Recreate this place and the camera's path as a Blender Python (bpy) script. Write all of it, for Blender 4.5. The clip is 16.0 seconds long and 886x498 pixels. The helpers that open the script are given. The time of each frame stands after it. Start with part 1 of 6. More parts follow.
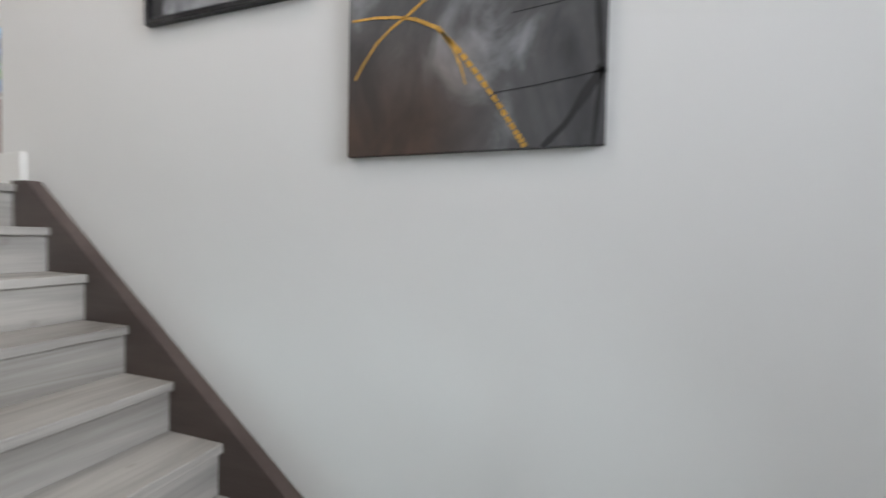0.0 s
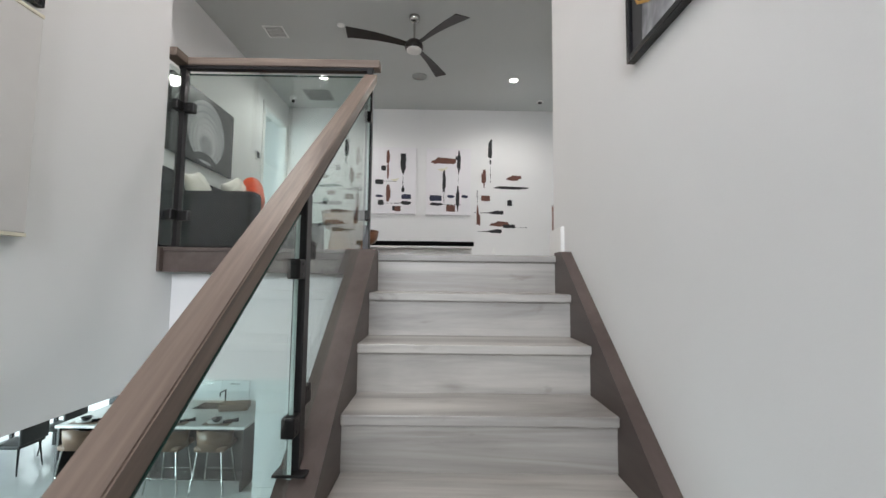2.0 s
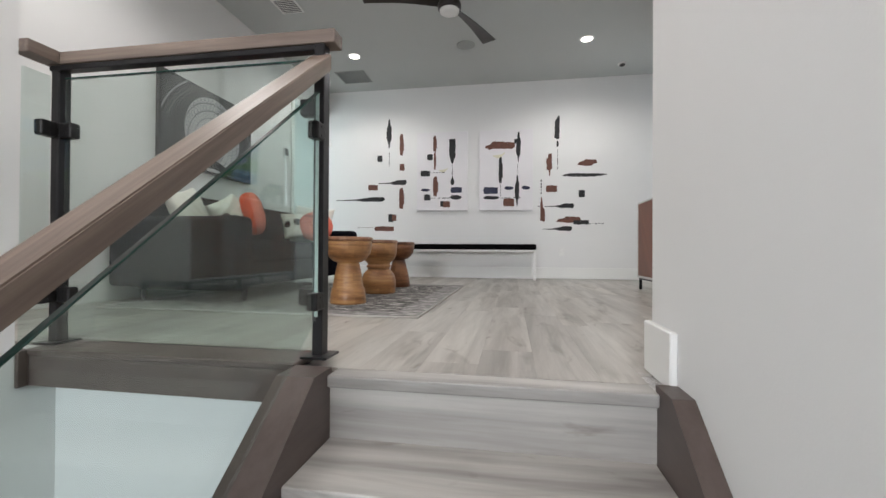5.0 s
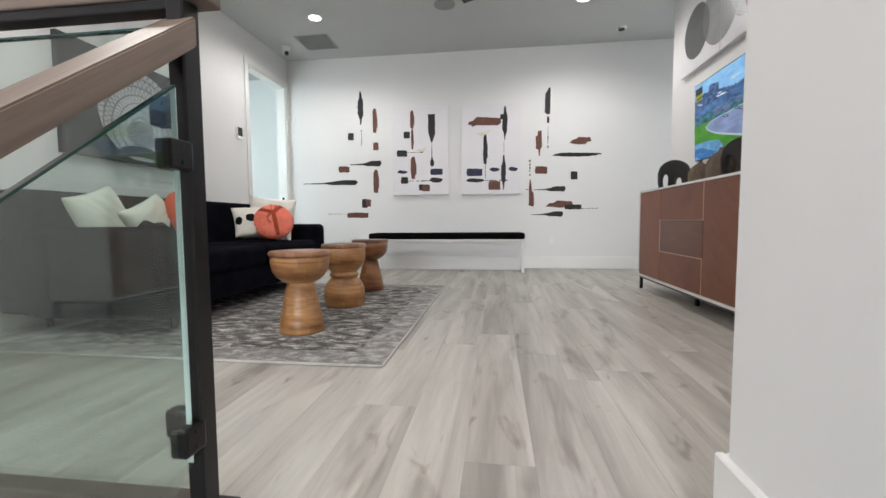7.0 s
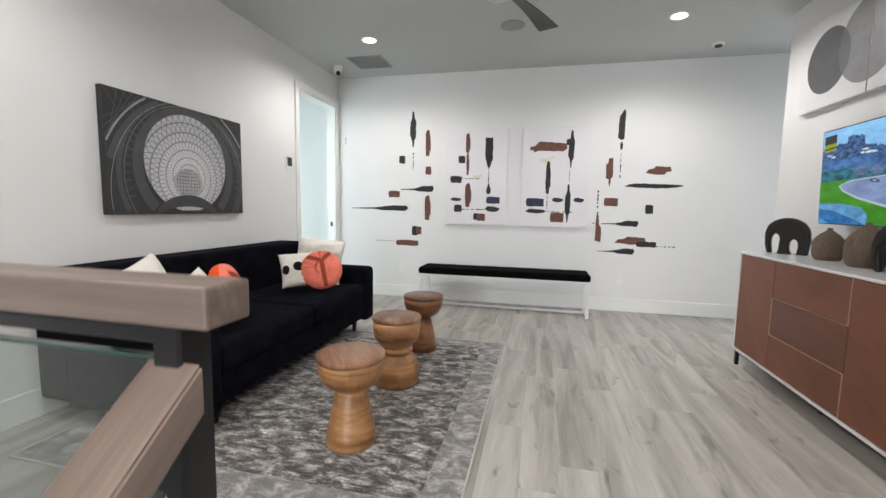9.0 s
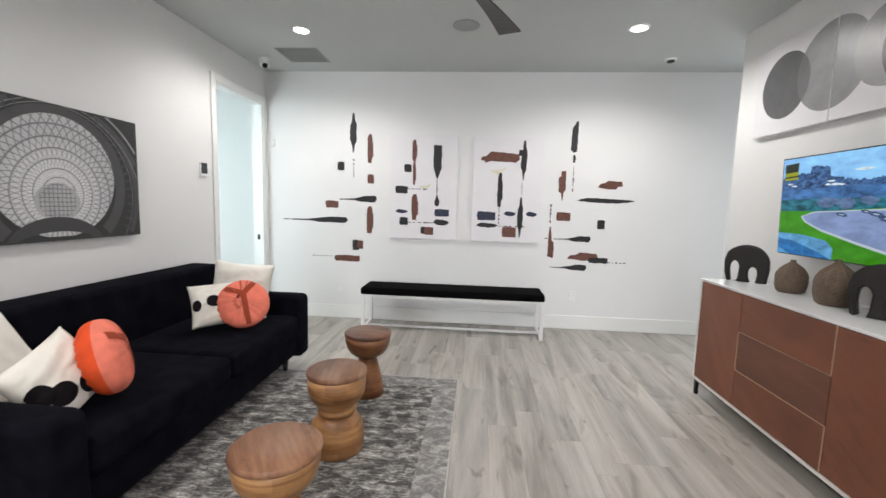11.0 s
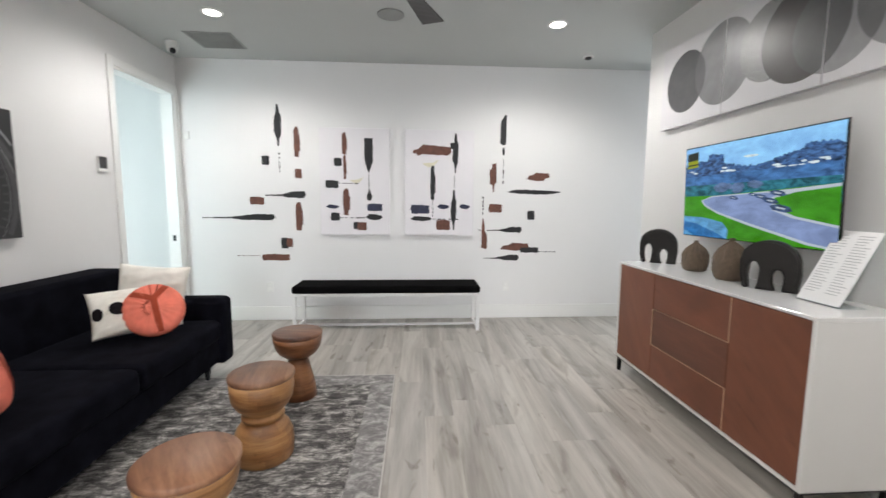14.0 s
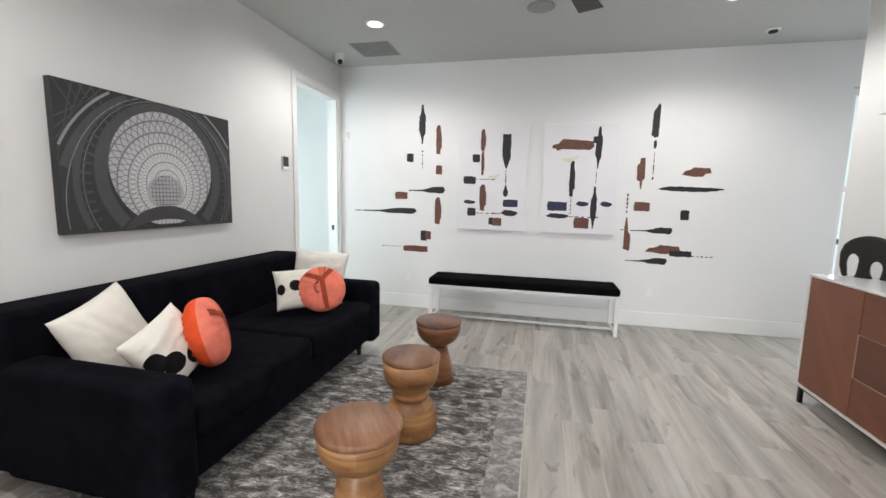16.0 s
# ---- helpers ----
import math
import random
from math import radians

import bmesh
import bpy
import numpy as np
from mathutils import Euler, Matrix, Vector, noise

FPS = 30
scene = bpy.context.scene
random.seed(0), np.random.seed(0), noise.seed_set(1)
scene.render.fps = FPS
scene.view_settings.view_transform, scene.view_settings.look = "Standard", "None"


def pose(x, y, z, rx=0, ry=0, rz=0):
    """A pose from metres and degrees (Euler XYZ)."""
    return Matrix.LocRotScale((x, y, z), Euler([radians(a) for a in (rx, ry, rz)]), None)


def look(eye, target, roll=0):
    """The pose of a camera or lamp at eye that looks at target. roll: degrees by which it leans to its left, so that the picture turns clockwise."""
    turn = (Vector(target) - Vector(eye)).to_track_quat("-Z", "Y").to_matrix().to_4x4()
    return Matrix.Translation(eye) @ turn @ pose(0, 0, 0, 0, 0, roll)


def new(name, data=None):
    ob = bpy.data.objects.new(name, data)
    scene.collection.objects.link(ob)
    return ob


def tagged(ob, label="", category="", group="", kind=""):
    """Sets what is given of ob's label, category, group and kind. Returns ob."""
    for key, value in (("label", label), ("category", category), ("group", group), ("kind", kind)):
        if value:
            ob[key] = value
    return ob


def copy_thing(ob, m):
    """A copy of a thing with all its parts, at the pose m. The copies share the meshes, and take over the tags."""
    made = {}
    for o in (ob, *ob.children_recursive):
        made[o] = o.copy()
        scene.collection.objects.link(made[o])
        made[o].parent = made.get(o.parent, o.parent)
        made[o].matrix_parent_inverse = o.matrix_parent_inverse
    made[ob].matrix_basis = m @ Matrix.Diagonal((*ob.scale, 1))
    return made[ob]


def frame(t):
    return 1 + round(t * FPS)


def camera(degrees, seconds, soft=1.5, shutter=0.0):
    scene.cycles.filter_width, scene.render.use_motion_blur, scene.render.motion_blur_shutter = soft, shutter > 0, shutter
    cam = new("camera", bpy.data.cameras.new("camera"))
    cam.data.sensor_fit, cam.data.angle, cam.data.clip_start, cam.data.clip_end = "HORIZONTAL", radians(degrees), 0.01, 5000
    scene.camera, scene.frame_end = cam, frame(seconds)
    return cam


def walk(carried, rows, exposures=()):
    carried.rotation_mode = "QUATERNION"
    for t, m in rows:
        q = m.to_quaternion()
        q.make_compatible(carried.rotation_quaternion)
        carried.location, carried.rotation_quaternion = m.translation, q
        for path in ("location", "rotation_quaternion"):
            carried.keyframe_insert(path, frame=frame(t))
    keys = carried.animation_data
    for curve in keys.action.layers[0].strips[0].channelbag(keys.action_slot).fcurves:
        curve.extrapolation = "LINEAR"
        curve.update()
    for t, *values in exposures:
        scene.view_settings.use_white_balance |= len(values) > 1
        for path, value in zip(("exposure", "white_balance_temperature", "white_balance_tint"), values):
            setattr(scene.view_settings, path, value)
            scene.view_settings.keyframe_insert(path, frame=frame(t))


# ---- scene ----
cam = camera(94.0, 16.0, soft=1.5, shutter=0.3)
PATH = [
    (0, (-0.215, -2.416, -0.2), (1.674, -1.764, -0.254), 1.2),
    (0.5, (0.014, -2.416, -0.182), (1.324, -0.906, -0.232), 0.2),
    (1, (0.177, -2.443, -0.17), (0.781, -0.537, -0.154), -0.4),
    (1.5, (0.253, -2.312, -0.147), (0.422, -0.321, -0.077), 0.2),
    (2, (0.317, -2.106, -0.13), (0.332, -0.112, 0.019), 0.7),
    (2.5, (0.399, -1.898, -0.126), (0.241, 0.086, 0.067), 1.0),
    (3, (0.526, -1.654, 0.001), (0.223, 0.312, 0.214), 0.9),
    (5.5, (0.533, -0.999, 0.409), (0.206, 0.973, 0.363), 0.2),
    (6, (0.425, -0.84, 0.479), (0.196, 1.145, 0.394), -0.1),
    (6.5, (0.414, -0.776, 0.595), (0.236, 1.213, 0.493), -0.0),
    (7, (0.508, -0.618, 0.62), (0.255, 1.361, 0.486), -0.4),
    (7.5, (0.52, -0.535, 0.797), (0.183, 1.43, 0.629), 0.3),
    (8, (0.415, -0.368, 0.806), (0.021, 1.583, 0.61), 0.4),
    (8.5, (0.342, -0.303, 0.981), (-0.107, 1.636, 0.785), 1.0),
    (11, (0.133, 0.173, 1.357), (-0.026, 2.155, 1.146), 1.6),
    (11.5, (0.217, 0.221, 1.315), (0.419, 2.199, 1.102), 2.1),
    (12, (0.263, 0.236, 1.31), (0.764, 2.161, 1.097), 2.1),
    (12.5, (0.291, 0.232, 1.323), (0.972, 2.101, 1.113), 1.9),
    (13, (0.307, 0.221, 1.333), (0.973, 2.095, 1.119), 1.3),
    (13.5, (0.256, 0.215, 1.327), (0.68, 2.157, 1.114), 0.7),
    (14, (0.198, 0.199, 1.322), (0.324, 2.183, 1.101), 0.4),
    (14.5, (0.165, 0.198, 1.334), (-0.02, 2.176, 1.098), 0.1),
    (15, (0.124, 0.191, 1.325), (-0.276, 2.136, 1.087), 0.3),
    (15.5, (0.086, 0.181, 1.322), (-0.436, 2.096, 1.079), 0.5),
    (16, (0.06, 0.184, 1.318), (-0.389, 2.117, 1.071), 1.2),
]
walk(cam, [(t, look(eye, at, roll)) for t, eye, at, roll in PATH], exposures=[(0.0, -0.4), (0.5, -0.35), (2.0, -0.38), (5.5, -0.38), (6.5, -0.25), (8.0, -0.15), (11.0, 0.0), (16.0, -0.03)])

# ---- world, daylight, lamps ----
FLOOR2 = -3.23      # lower storey floor
CEIL = 2.81
CEIL_LOW = -0.665
YF = 4.86           # wall with the brush marks
XL = -2.325         # wall behind the sofa
XR = 2.28           # wall with the screen
XS = 0.965          # wall beside the stairs
XG = -1.12          # wall across the stair opening
RISE, RUN = 0.19, 0.2425

world = bpy.data.worlds.new("world")
scene.world = world
world.use_nodes = True
wn = world.node_tree
sky = wn.nodes.new("ShaderNodeTexSky")
sky.sky_type = "NISHITA"
sky.sun_disc = False
sky.sun_elevation = radians(48)
sky.sun_rotation = radians(200)
wn.links.new(sky.outputs["Color"], wn.nodes["Background"].inputs["Color"])
wn.nodes["Background"].inputs["Strength"].default_value = 0.12


def lamp_area(name, eye, at, w, h, power, colour):
    d = bpy.data.lights.new(name, "AREA")
    d.shape, d.size, d.size_y, d.energy, d.color = "RECTANGLE", w, h, power, colour
    ob = new(name, d)
    ob.matrix_world = look(eye, at)
    return ob


def lamp_spot(name, x, y, z, power, colour, angle=130, radius=0.05):
    d = bpy.data.lights.new(name, "SPOT")
    d.energy, d.color, d.spot_size, d.spot_blend, d.shadow_soft_size = power, colour, radians(angle), 0.6, radius
    ob = new(name, d)
    ob.location = (x, y, z)
    return ob


COOL = (0.885, 0.935, 1.0)
WARM = (1.0, 0.965, 0.942)
lamp_area("window_light_lounge", (3.40, 4.80, 1.35), (2.95, 0, 1.0), 1.2, 2.1, 16, COOL)
# No window stands at the hall end; this lamp is added as cool fill.
lamp_area("hall_fill_light", (5.35, 0.74, 1.4), (0, 0.9, 0.9), 0.95, 2.0, 18, COOL)
stair_day = lamp_area("window_light_stair", (-0.30, -5.42, 1.35), (-0.30, 0.5, 0.2), 1.4, 1.9, 52, (0.90, 0.94, 1.0))
stair_day.data.spread = radians(80)
living_day = lamp_area("window_light_living", (-9.4, 1.0, -1.9), (-3.0, 4.4, -2.9), 6.0, 2.3, 330, (0.74, 0.95, 1.0))
living_day.data.spread = radians(95)
lamp_area("window_light_kitchen", (-9.4, 6.0, -1.9), (-2, 5.4, -2.4), 2.6, 2.3, 230, (0.80, 0.96, 1.0))
lamp_area("doorway_light", (-3.3, 3.15, 1.35), (-3.0, 5.5, 1.3), 1.3, 2.2, 42, (0.80, 0.96, 1.0))
DOWNLIGHTS = [(-1.42, 3.76), (1.37, 3.76), (-1.42, 0.75), (1.37, 0.75)]
for dx, dy in DOWNLIGHTS:
    lamp_spot("downlight_lamp", dx, dy, CEIL - 0.03, 92, WARM, 165, 0.12)
lamp_spot("stair_lamp", 0.15, -1.35, CEIL - 0.03, 88, (1.0, 0.92, 0.885), 165, 0.12)
# Unseen lamp, added to brighten the sofa wall and warm the floor nearby.
lamp_spot("landing_fill_light", -0.3, -0.5, CEIL - 0.03, 52, (1.0, 0.885, 0.83), 165, 0.12)


# ---- materials ----
def mat_new(name):
    m = bpy.data.materials.new(name)
    m.use_nodes = True
    nt = m.node_tree
    return m, nt, nt.nodes["Principled BSDF"]


def coords(nt, scale=(1, 1, 1), kind="Object"):
    tc = nt.nodes.new("ShaderNodeTexCoord")
    mp = nt.nodes.new("ShaderNodeMapping")
    mp.inputs["Scale"].default_value = scale
    nt.links.new(tc.outputs[kind], mp.inputs["Vector"])
    return mp.outputs["Vector"]


def noise_tex(nt, vec, scale, detail=4, rough=0.55, distort=0.0):
    n = nt.nodes.new("ShaderNodeTexNoise")
    n.inputs["Scale"].default_value = scale
    n.inputs["Detail"].default_value = detail
    n.inputs["Roughness"].default_value = rough
    n.inputs["Distortion"].default_value = distort
    nt.links.new(vec, n.inputs["Vector"])
    return n.outputs["Fac"]


def ramp(nt, fac, stops):
    r = nt.nodes.new("ShaderNodeValToRGB")
    while len(r.color_ramp.elements) < len(stops):
        r.color_ramp.elements.new(0.5)
    for e, (p, c) in zip(r.color_ramp.elements, stops):
        e.position = p
        e.color = (*c, 1)
    nt.links.new(fac, r.inputs["Fac"])
    return r.outputs["Color"]


def mixc(nt, fac, a, b, blend="MIX"):
    m = nt.nodes.new("ShaderNodeMix")
    m.data_type = "RGBA"
    m.blend_type = blend
    for sock, v in ((m.inputs[0], fac), (m.inputs[6], a), (m.inputs[7], b)):
        if isinstance(v, (int, float)):
            sock.default_value = v
        elif isinstance(v, tuple):
            sock.default_value = (*v, 1)
        else:
            nt.links.new(v, sock)
    return m.outputs[2]


def bump(nt, b, fac, strength, dist=0.01):
    n = nt.nodes.new("ShaderNodeBump")
    n.inputs["Strength"].default_value = strength
    n.inputs["Distance"].default_value = dist
    nt.links.new(fac, n.inputs["Height"])
    nt.links.new(n.outputs["Normal"], b.inputs["Normal"])


def plain(name, col, rough=0.5, metal=0.0, var=0.06, scale=6, bmp=0.0, bscale=200, spec=0.5, coat=0.0):
    m, nt, b = mat_new(name)
    v = coords(nt)
    n = noise_tex(nt, v, scale)
    lo = tuple(c * (1 - var) for c in col)
    hi = tuple(min(1, c * (1 + var)) for c in col)
    nt.links.new(ramp(nt, n, [(0.3, lo), (0.7, hi)]), b.inputs["Base Color"])
    b.inputs["Roughness"].default_value = rough
    b.inputs["Metallic"].default_value = metal
    b.inputs["Specular IOR Level"].default_value = spec
    b.inputs["Coat Weight"].default_value = coat
    if bmp:
        bump(nt, b, noise_tex(nt, v, bscale, 3), bmp, 0.002)
    return m


def wood(name, stops, scale=(14, 1.1, 14), rough=0.45, rnd=0.0, fine=0.35, knots=0.0, bmp=0.15, spec=0.5):
    """Grain along the object's y axis unless scale says otherwise."""
    m, nt, b = mat_new(name)
    tc = nt.nodes.new("ShaderNodeTexCoord")
    mp = nt.nodes.new("ShaderNodeMapping")
    mp.inputs["Scale"].default_value = scale
    info = nt.nodes.new("ShaderNodeObjectInfo")
    add = nt.nodes.new("ShaderNodeVectorMath")
    add.operation = "MULTIPLY_ADD"
    add.inputs[1].default_value = (1, 1, 1)
    mul = nt.nodes.new("ShaderNodeVectorMath")
    mul.operation = "SCALE"
    mul.inputs[0].default_value = (37.0, 53.0, 19.0)
    nt.links.new(info.outputs["Random"], mul.inputs["Scale"])
    nt.links.new(tc.outputs["Object"], add.inputs[0])
    nt.links.new(mul.outputs[0], add.inputs[2])
    nt.links.new(add.outputs[0], mp.inputs["Vector"])
    v = mp.outputs["Vector"]
    broad = noise_tex(nt, v, 0.55, 5, 0.6, 0.6)
    grain = noise_tex(nt, v, 3.5, 6, 0.7, 0.3)
    c = ramp(nt, broad, stops)
    g = ramp(nt, grain, [(0.35, (0.62, 0.62, 0.62)), (0.62, (1, 1, 1))])
    c = mixc(nt, fine, c, g, "MULTIPLY")
    if knots:
        mk = nt.nodes.new("ShaderNodeMapping")
        mk.inputs["Scale"].default_value = tuple(max(1.0, s * 0.35) for s in scale)
        nt.links.new(add.outputs[0], mk.inputs["Vector"])
        vk = noise_tex(nt, mk.outputs["Vector"], 1.3, 3, 0.5, 1.2)
        kc = ramp(nt, vk, [(0.60, (1, 1, 1)), (0.74, (0.55, 0.52, 0.49))])
        c = mixc(nt, knots, c, kc, "MULTIPLY")
        ms = nt.nodes.new("ShaderNodeMapping")
        ms.inputs["Scale"].default_value = tuple(s * 0.9 if s > 5 else s * 4.0 for s in scale)
        nt.links.new(add.outputs[0], ms.inputs["Vector"])
        vs = noise_tex(nt, ms.outputs["Vector"], 1.1, 4, 0.5, 0.9)
        ks = ramp(nt, vs, [(0.64, (1, 1, 1)), (0.73, (0.60, 0.56, 0.52)), (0.80, (0.36, 0.32, 0.29))])
        c = mixc(nt, knots, c, ks, "MULTIPLY")
    if rnd:
        rr = ramp(nt, info.outputs["Random"], [(0.0, (1 - rnd, 1 - rnd, 1 - rnd * 1.1)), (1.0, (1, 0.99, 0.96))])
        c = mixc(nt, 1.0, c, rr, "MULTIPLY")
    nt.links.new(c, b.inputs["Base Color"])
    b.inputs["Roughness"].default_value = rough
    b.inputs["Specular IOR Level"].default_value = spec
    if bmp:
        bump(nt, b, grain, bmp, 0.002)
    return m


WALL = plain("wall_paint", (0.80, 0.797, 0.790), 0.75, var=0.015, scale=1.2, bmp=0.12, bscale=160, spec=0.25)
# The white ceilings' dimness is put into this darker grey paint.
CEILM = plain("shaded_ceiling_paint", (0.54, 0.56, 0.55), 0.85, var=0.015, scale=1.0, bmp=0.1, bscale=120, spec=0.2)
TRIM = plain("trim_paint", (0.84, 0.84, 0.82), 0.4, var=0.01, scale=3)
PLANK = wood("grey_oak_plank", [(0.34, (0.31, 0.286, 0.260)), (0.46, (0.425, 0.40, 0.37)), (0.53, (0.49, 0.465, 0.432)), (0.64, (0.58, 0.555, 0.518))],
             (12, 0.9, 12), 0.36, 0.11, 0.32, 0.9, 0.05)
TREADM = wood("grey_oak_tread", [(0.34, (0.27, 0.254, 0.240)), (0.48, (0.40, 0.383, 0.365)), (0.62, (0.52, 0.50, 0.475))],
              (1.0, 13, 13), 0.38, 0.06, 0.25, 0.55, 0.12)
RAILW = wood("stained_rail_oak", [(0.3, (0.110, 0.078, 0.062)), (0.5, (0.185, 0.138, 0.112)), (0.7, (0.29, 0.225, 0.185))],
             (28, 1.4, 28), 0.46, 0.1, 0.5, 0.0, 0.25)
RAILX = wood("stained_rail_oak_cross", [(0.3, (0.110, 0.078, 0.062)), (0.5, (0.185, 0.138, 0.112)), (0.7, (0.29, 0.225, 0.185))],
             (1.4, 28, 28), 0.46, 0.1, 0.5, 0.0, 0.25)
STRING = wood("stained_stringer", [(0.3, (0.070, 0.050, 0.045)), (0.7, (0.125, 0.095, 0.085))], (10, 1.2, 10), 0.42, 0.05, 0.4, 0.0, 0.15)
STEEL = plain("black_steel", (0.018, 0.017, 0.018), 0.32, 0.4, 0.2, 12, 0.05)
CLAMPM = plain("black_clamp_metal", (0.02, 0.019, 0.019), 0.38, 0.6, 0.2, 30)
VELVET = plain("black_velvet", (0.0060, 0.0062, 0.0095), 0.95, 0, 0.4, 9, 0.06, 90, spec=0.02)
BENCHV = plain("black_bench_velvet", (0.004, 0.0038, 0.004), 0.95, 0, 0.4, 9, 0.06, 90, spec=0.02)
for vm in (VELVET, BENCHV):
    vb = vm.node_tree.nodes["Principled BSDF"]
    vb.inputs["Sheen Weight"].default_value = 0.01
    vb.inputs["Sheen Roughness"].default_value = 0.4
WHITEM = plain("white_powder_coat", (0.80, 0.80, 0.79), 0.4, 0, 0.02, 5)
LACQ = plain("white_lacquer", (0.78, 0.77, 0.75), 0.25, 0, 0.02, 3)
GLOSSW = plain("white_gloss_top", (0.80, 0.80, 0.79), 0.06, 0, 0.02, 3)
WALNUT = wood("red_brown_veneer", [(0.25, (0.15, 0.046, 0.022)), (0.5, (0.21, 0.068, 0.033)), (0.75, (0.27, 0.095, 0.049))],
              (9, 1.2, 5), 0.42, 0.08, 0.28, 0.4, 0.05)
WALNUT_D = wood("dark_veneer_inlay", [(0.25, (0.085, 0.030, 0.017)), (0.5, (0.145, 0.049, 0.026)), (0.75, (0.21, 0.075, 0.040))],
                (4, 2.2, 14), 0.34, 0.06, 0.3, 0.0, 0.05)
BRASS = plain("pale_copper_strip", (0.60, 0.40, 0.28), 0.3, 0.8, 0.05)
MANGO = wood("turned_mango_wood", [(0.32, (0.12, 0.048, 0.018)), (0.46, (0.33, 0.15, 0.055)), (0.62, (0.54, 0.29, 0.12))],
             (3, 3, 22), 0.38, 0.30, 0.6, 0.8, 0.15)
MANGO_T = wood("mango_wood_top", [(0.32, (0.13, 0.058, 0.032)), (0.48, (0.31, 0.155, 0.085)), (0.64, (0.42, 0.235, 0.14))],
               (16, 2.6, 12), 0.45, 0.25, 0.6, 0.8, 0.12)
MANGO_D = wood("dark_turned_mango_wood", [(0.32, (0.07, 0.026, 0.012)), (0.46, (0.20, 0.078, 0.032)), (0.62, (0.33, 0.15, 0.065))],
               (3, 3, 22), 0.33, 0.20, 0.6, 0.9, 0.15)
MANGO_TD = wood("dark_mango_wood_top", [(0.32, (0.09, 0.040, 0.024)), (0.48, (0.22, 0.105, 0.062)), (0.64, (0.31, 0.165, 0.10))],
                (16, 2.6, 12), 0.42, 0.20, 0.6, 0.9, 0.12)
EBONY = plain("ebonised_wood", (0.012, 0.010, 0.009), 0.45, 0, 0.3, 14, 0.15, 90)
PAPER = plain("printed_sheet_paper", (0.82, 0.82, 0.82), 0.35, 0, 0.02)
GREYINK = plain("grey_print_ink", (0.46, 0.46, 0.48), 0.5)
CANVASW = plain("white_canvas", (0.80, 0.78, 0.80), 0.7, 0, 0.015, 4, 0.25, 500, spec=0.2)
BLACK = plain("black_paint_mark", (0.011, 0.011, 0.012), 0.6, 0, 0.25, 30)
BROWN = plain("umber_paint_mark", (0.135, 0.050, 0.032), 0.6, 0, 0.25, 25)
NAVY = plain("navy_paint_mark", (0.018, 0.022, 0.055), 0.6, 0, 0.25, 25)
CREAM = plain("cream_paint_mark", (0.72, 0.68, 0.54), 0.6, 0, 0.08, 25)
PILLOWW = plain("cream_cotton", (0.84, 0.81, 0.74), 0.9, 0, 0.05, 12, 0.4, 250, spec=0.15)
CORAL = plain("coral_velvet", (0.84, 0.22, 0.15), 0.8, 0, 0.12, 14, 0.3, 160, spec=0.2)
ORANGE = plain("orange_velvet", (0.80, 0.095, 0.025), 0.8, 0, 0.12, 14, 0.3, 160, spec=0.2)
RUST = plain("rust_velvet", (0.34, 0.055, 0.025), 0.8, 0, 0.1, 14, spec=0.2)
DOTBLK = plain("black_applique", (0.012, 0.010, 0.012), 0.9, 0, 0.2, 20, spec=0.1)
PLASTW = plain("white_plastic", (0.80, 0.80, 0.78), 0.35)
PLASTB = plain("black_plastic", (0.015, 0.015, 0.017), 0.25)
CHROME = plain("brushed_nickel", (0.55, 0.54, 0.52), 0.2, 1.0, 0.05)
FANM = plain("dark_walnut_fan", (0.020, 0.015, 0.013), 0.4, 0, 0.3, 8)
GRILLE = plain("grey_grille", (0.30, 0.31, 0.30), 0.6)
GRILLED = plain("dark_grille_gap", (0.045, 0.045, 0.045), 0.8)
TAUPE = plain("taupe_leather", (0.17, 0.105, 0.07), 0.45, 0, 0.08, 10, 0.1, 120)
DARKWOOD = plain("dark_island_panel", (0.035, 0.032, 0.032), 0.4, 0, 0.2, 4)
STONEW = plain("white_quartz", (0.80, 0.79, 0.77), 0.15, 0, 0.04, 3)
TILEW = plain("polished_pale_tile", (0.62, 0.62, 0.61), 0.12, 0, 0.05, 1.6)
LOWWHITE = plain("white_cabinet", (0.76, 0.77, 0.77), 0.35, 0, 0.02)
OVENG = plain("dark_oven_glass", (0.02, 0.022, 0.025), 0.08)


def rug_material():
    m, nt, b = mat_new("distressed_grey_rug")
    v = coords(nt)
    a = noise_tex(nt, coords(nt, (10.0, 19.0, 1)), 1.0, 7, 0.72, 0.5)
    s_ = noise_tex(nt, coords(nt, (7, 75, 1)), 1.0, 5, 0.7, 0.2)
    f = noise_tex(nt, coords(nt, (55, 130, 1)), 1.0, 4, 0.7)
    c = ramp(nt, a, [(0.34, (0.060, 0.058, 0.058)), (0.47, (0.115, 0.111, 0.109)), (0.56, (0.29, 0.28, 0.27)), (0.66, (0.52, 0.50, 0.48))])
    c = mixc(nt, 0.75, c, ramp(nt, s_, [(0.38, (0.55, 0.55, 0.55)), (0.60, (1.5, 1.48, 1.45))]), "MULTIPLY")
    c = mixc(nt, 0.8, c, ramp(nt, f, [(0.38, (0.55, 0.55, 0.55)), (0.62, (1.6, 1.58, 1.55))]), "MULTIPLY")
    nt.links.new(c, b.inputs["Base Color"])
    b.inputs["Roughness"].default_value = 0.95
    b.inputs["Specular IOR Level"].default_value = 0.1
    bump(nt, b, noise_tex(nt, v, 150, 2), 0.5, 0.004)
    return m


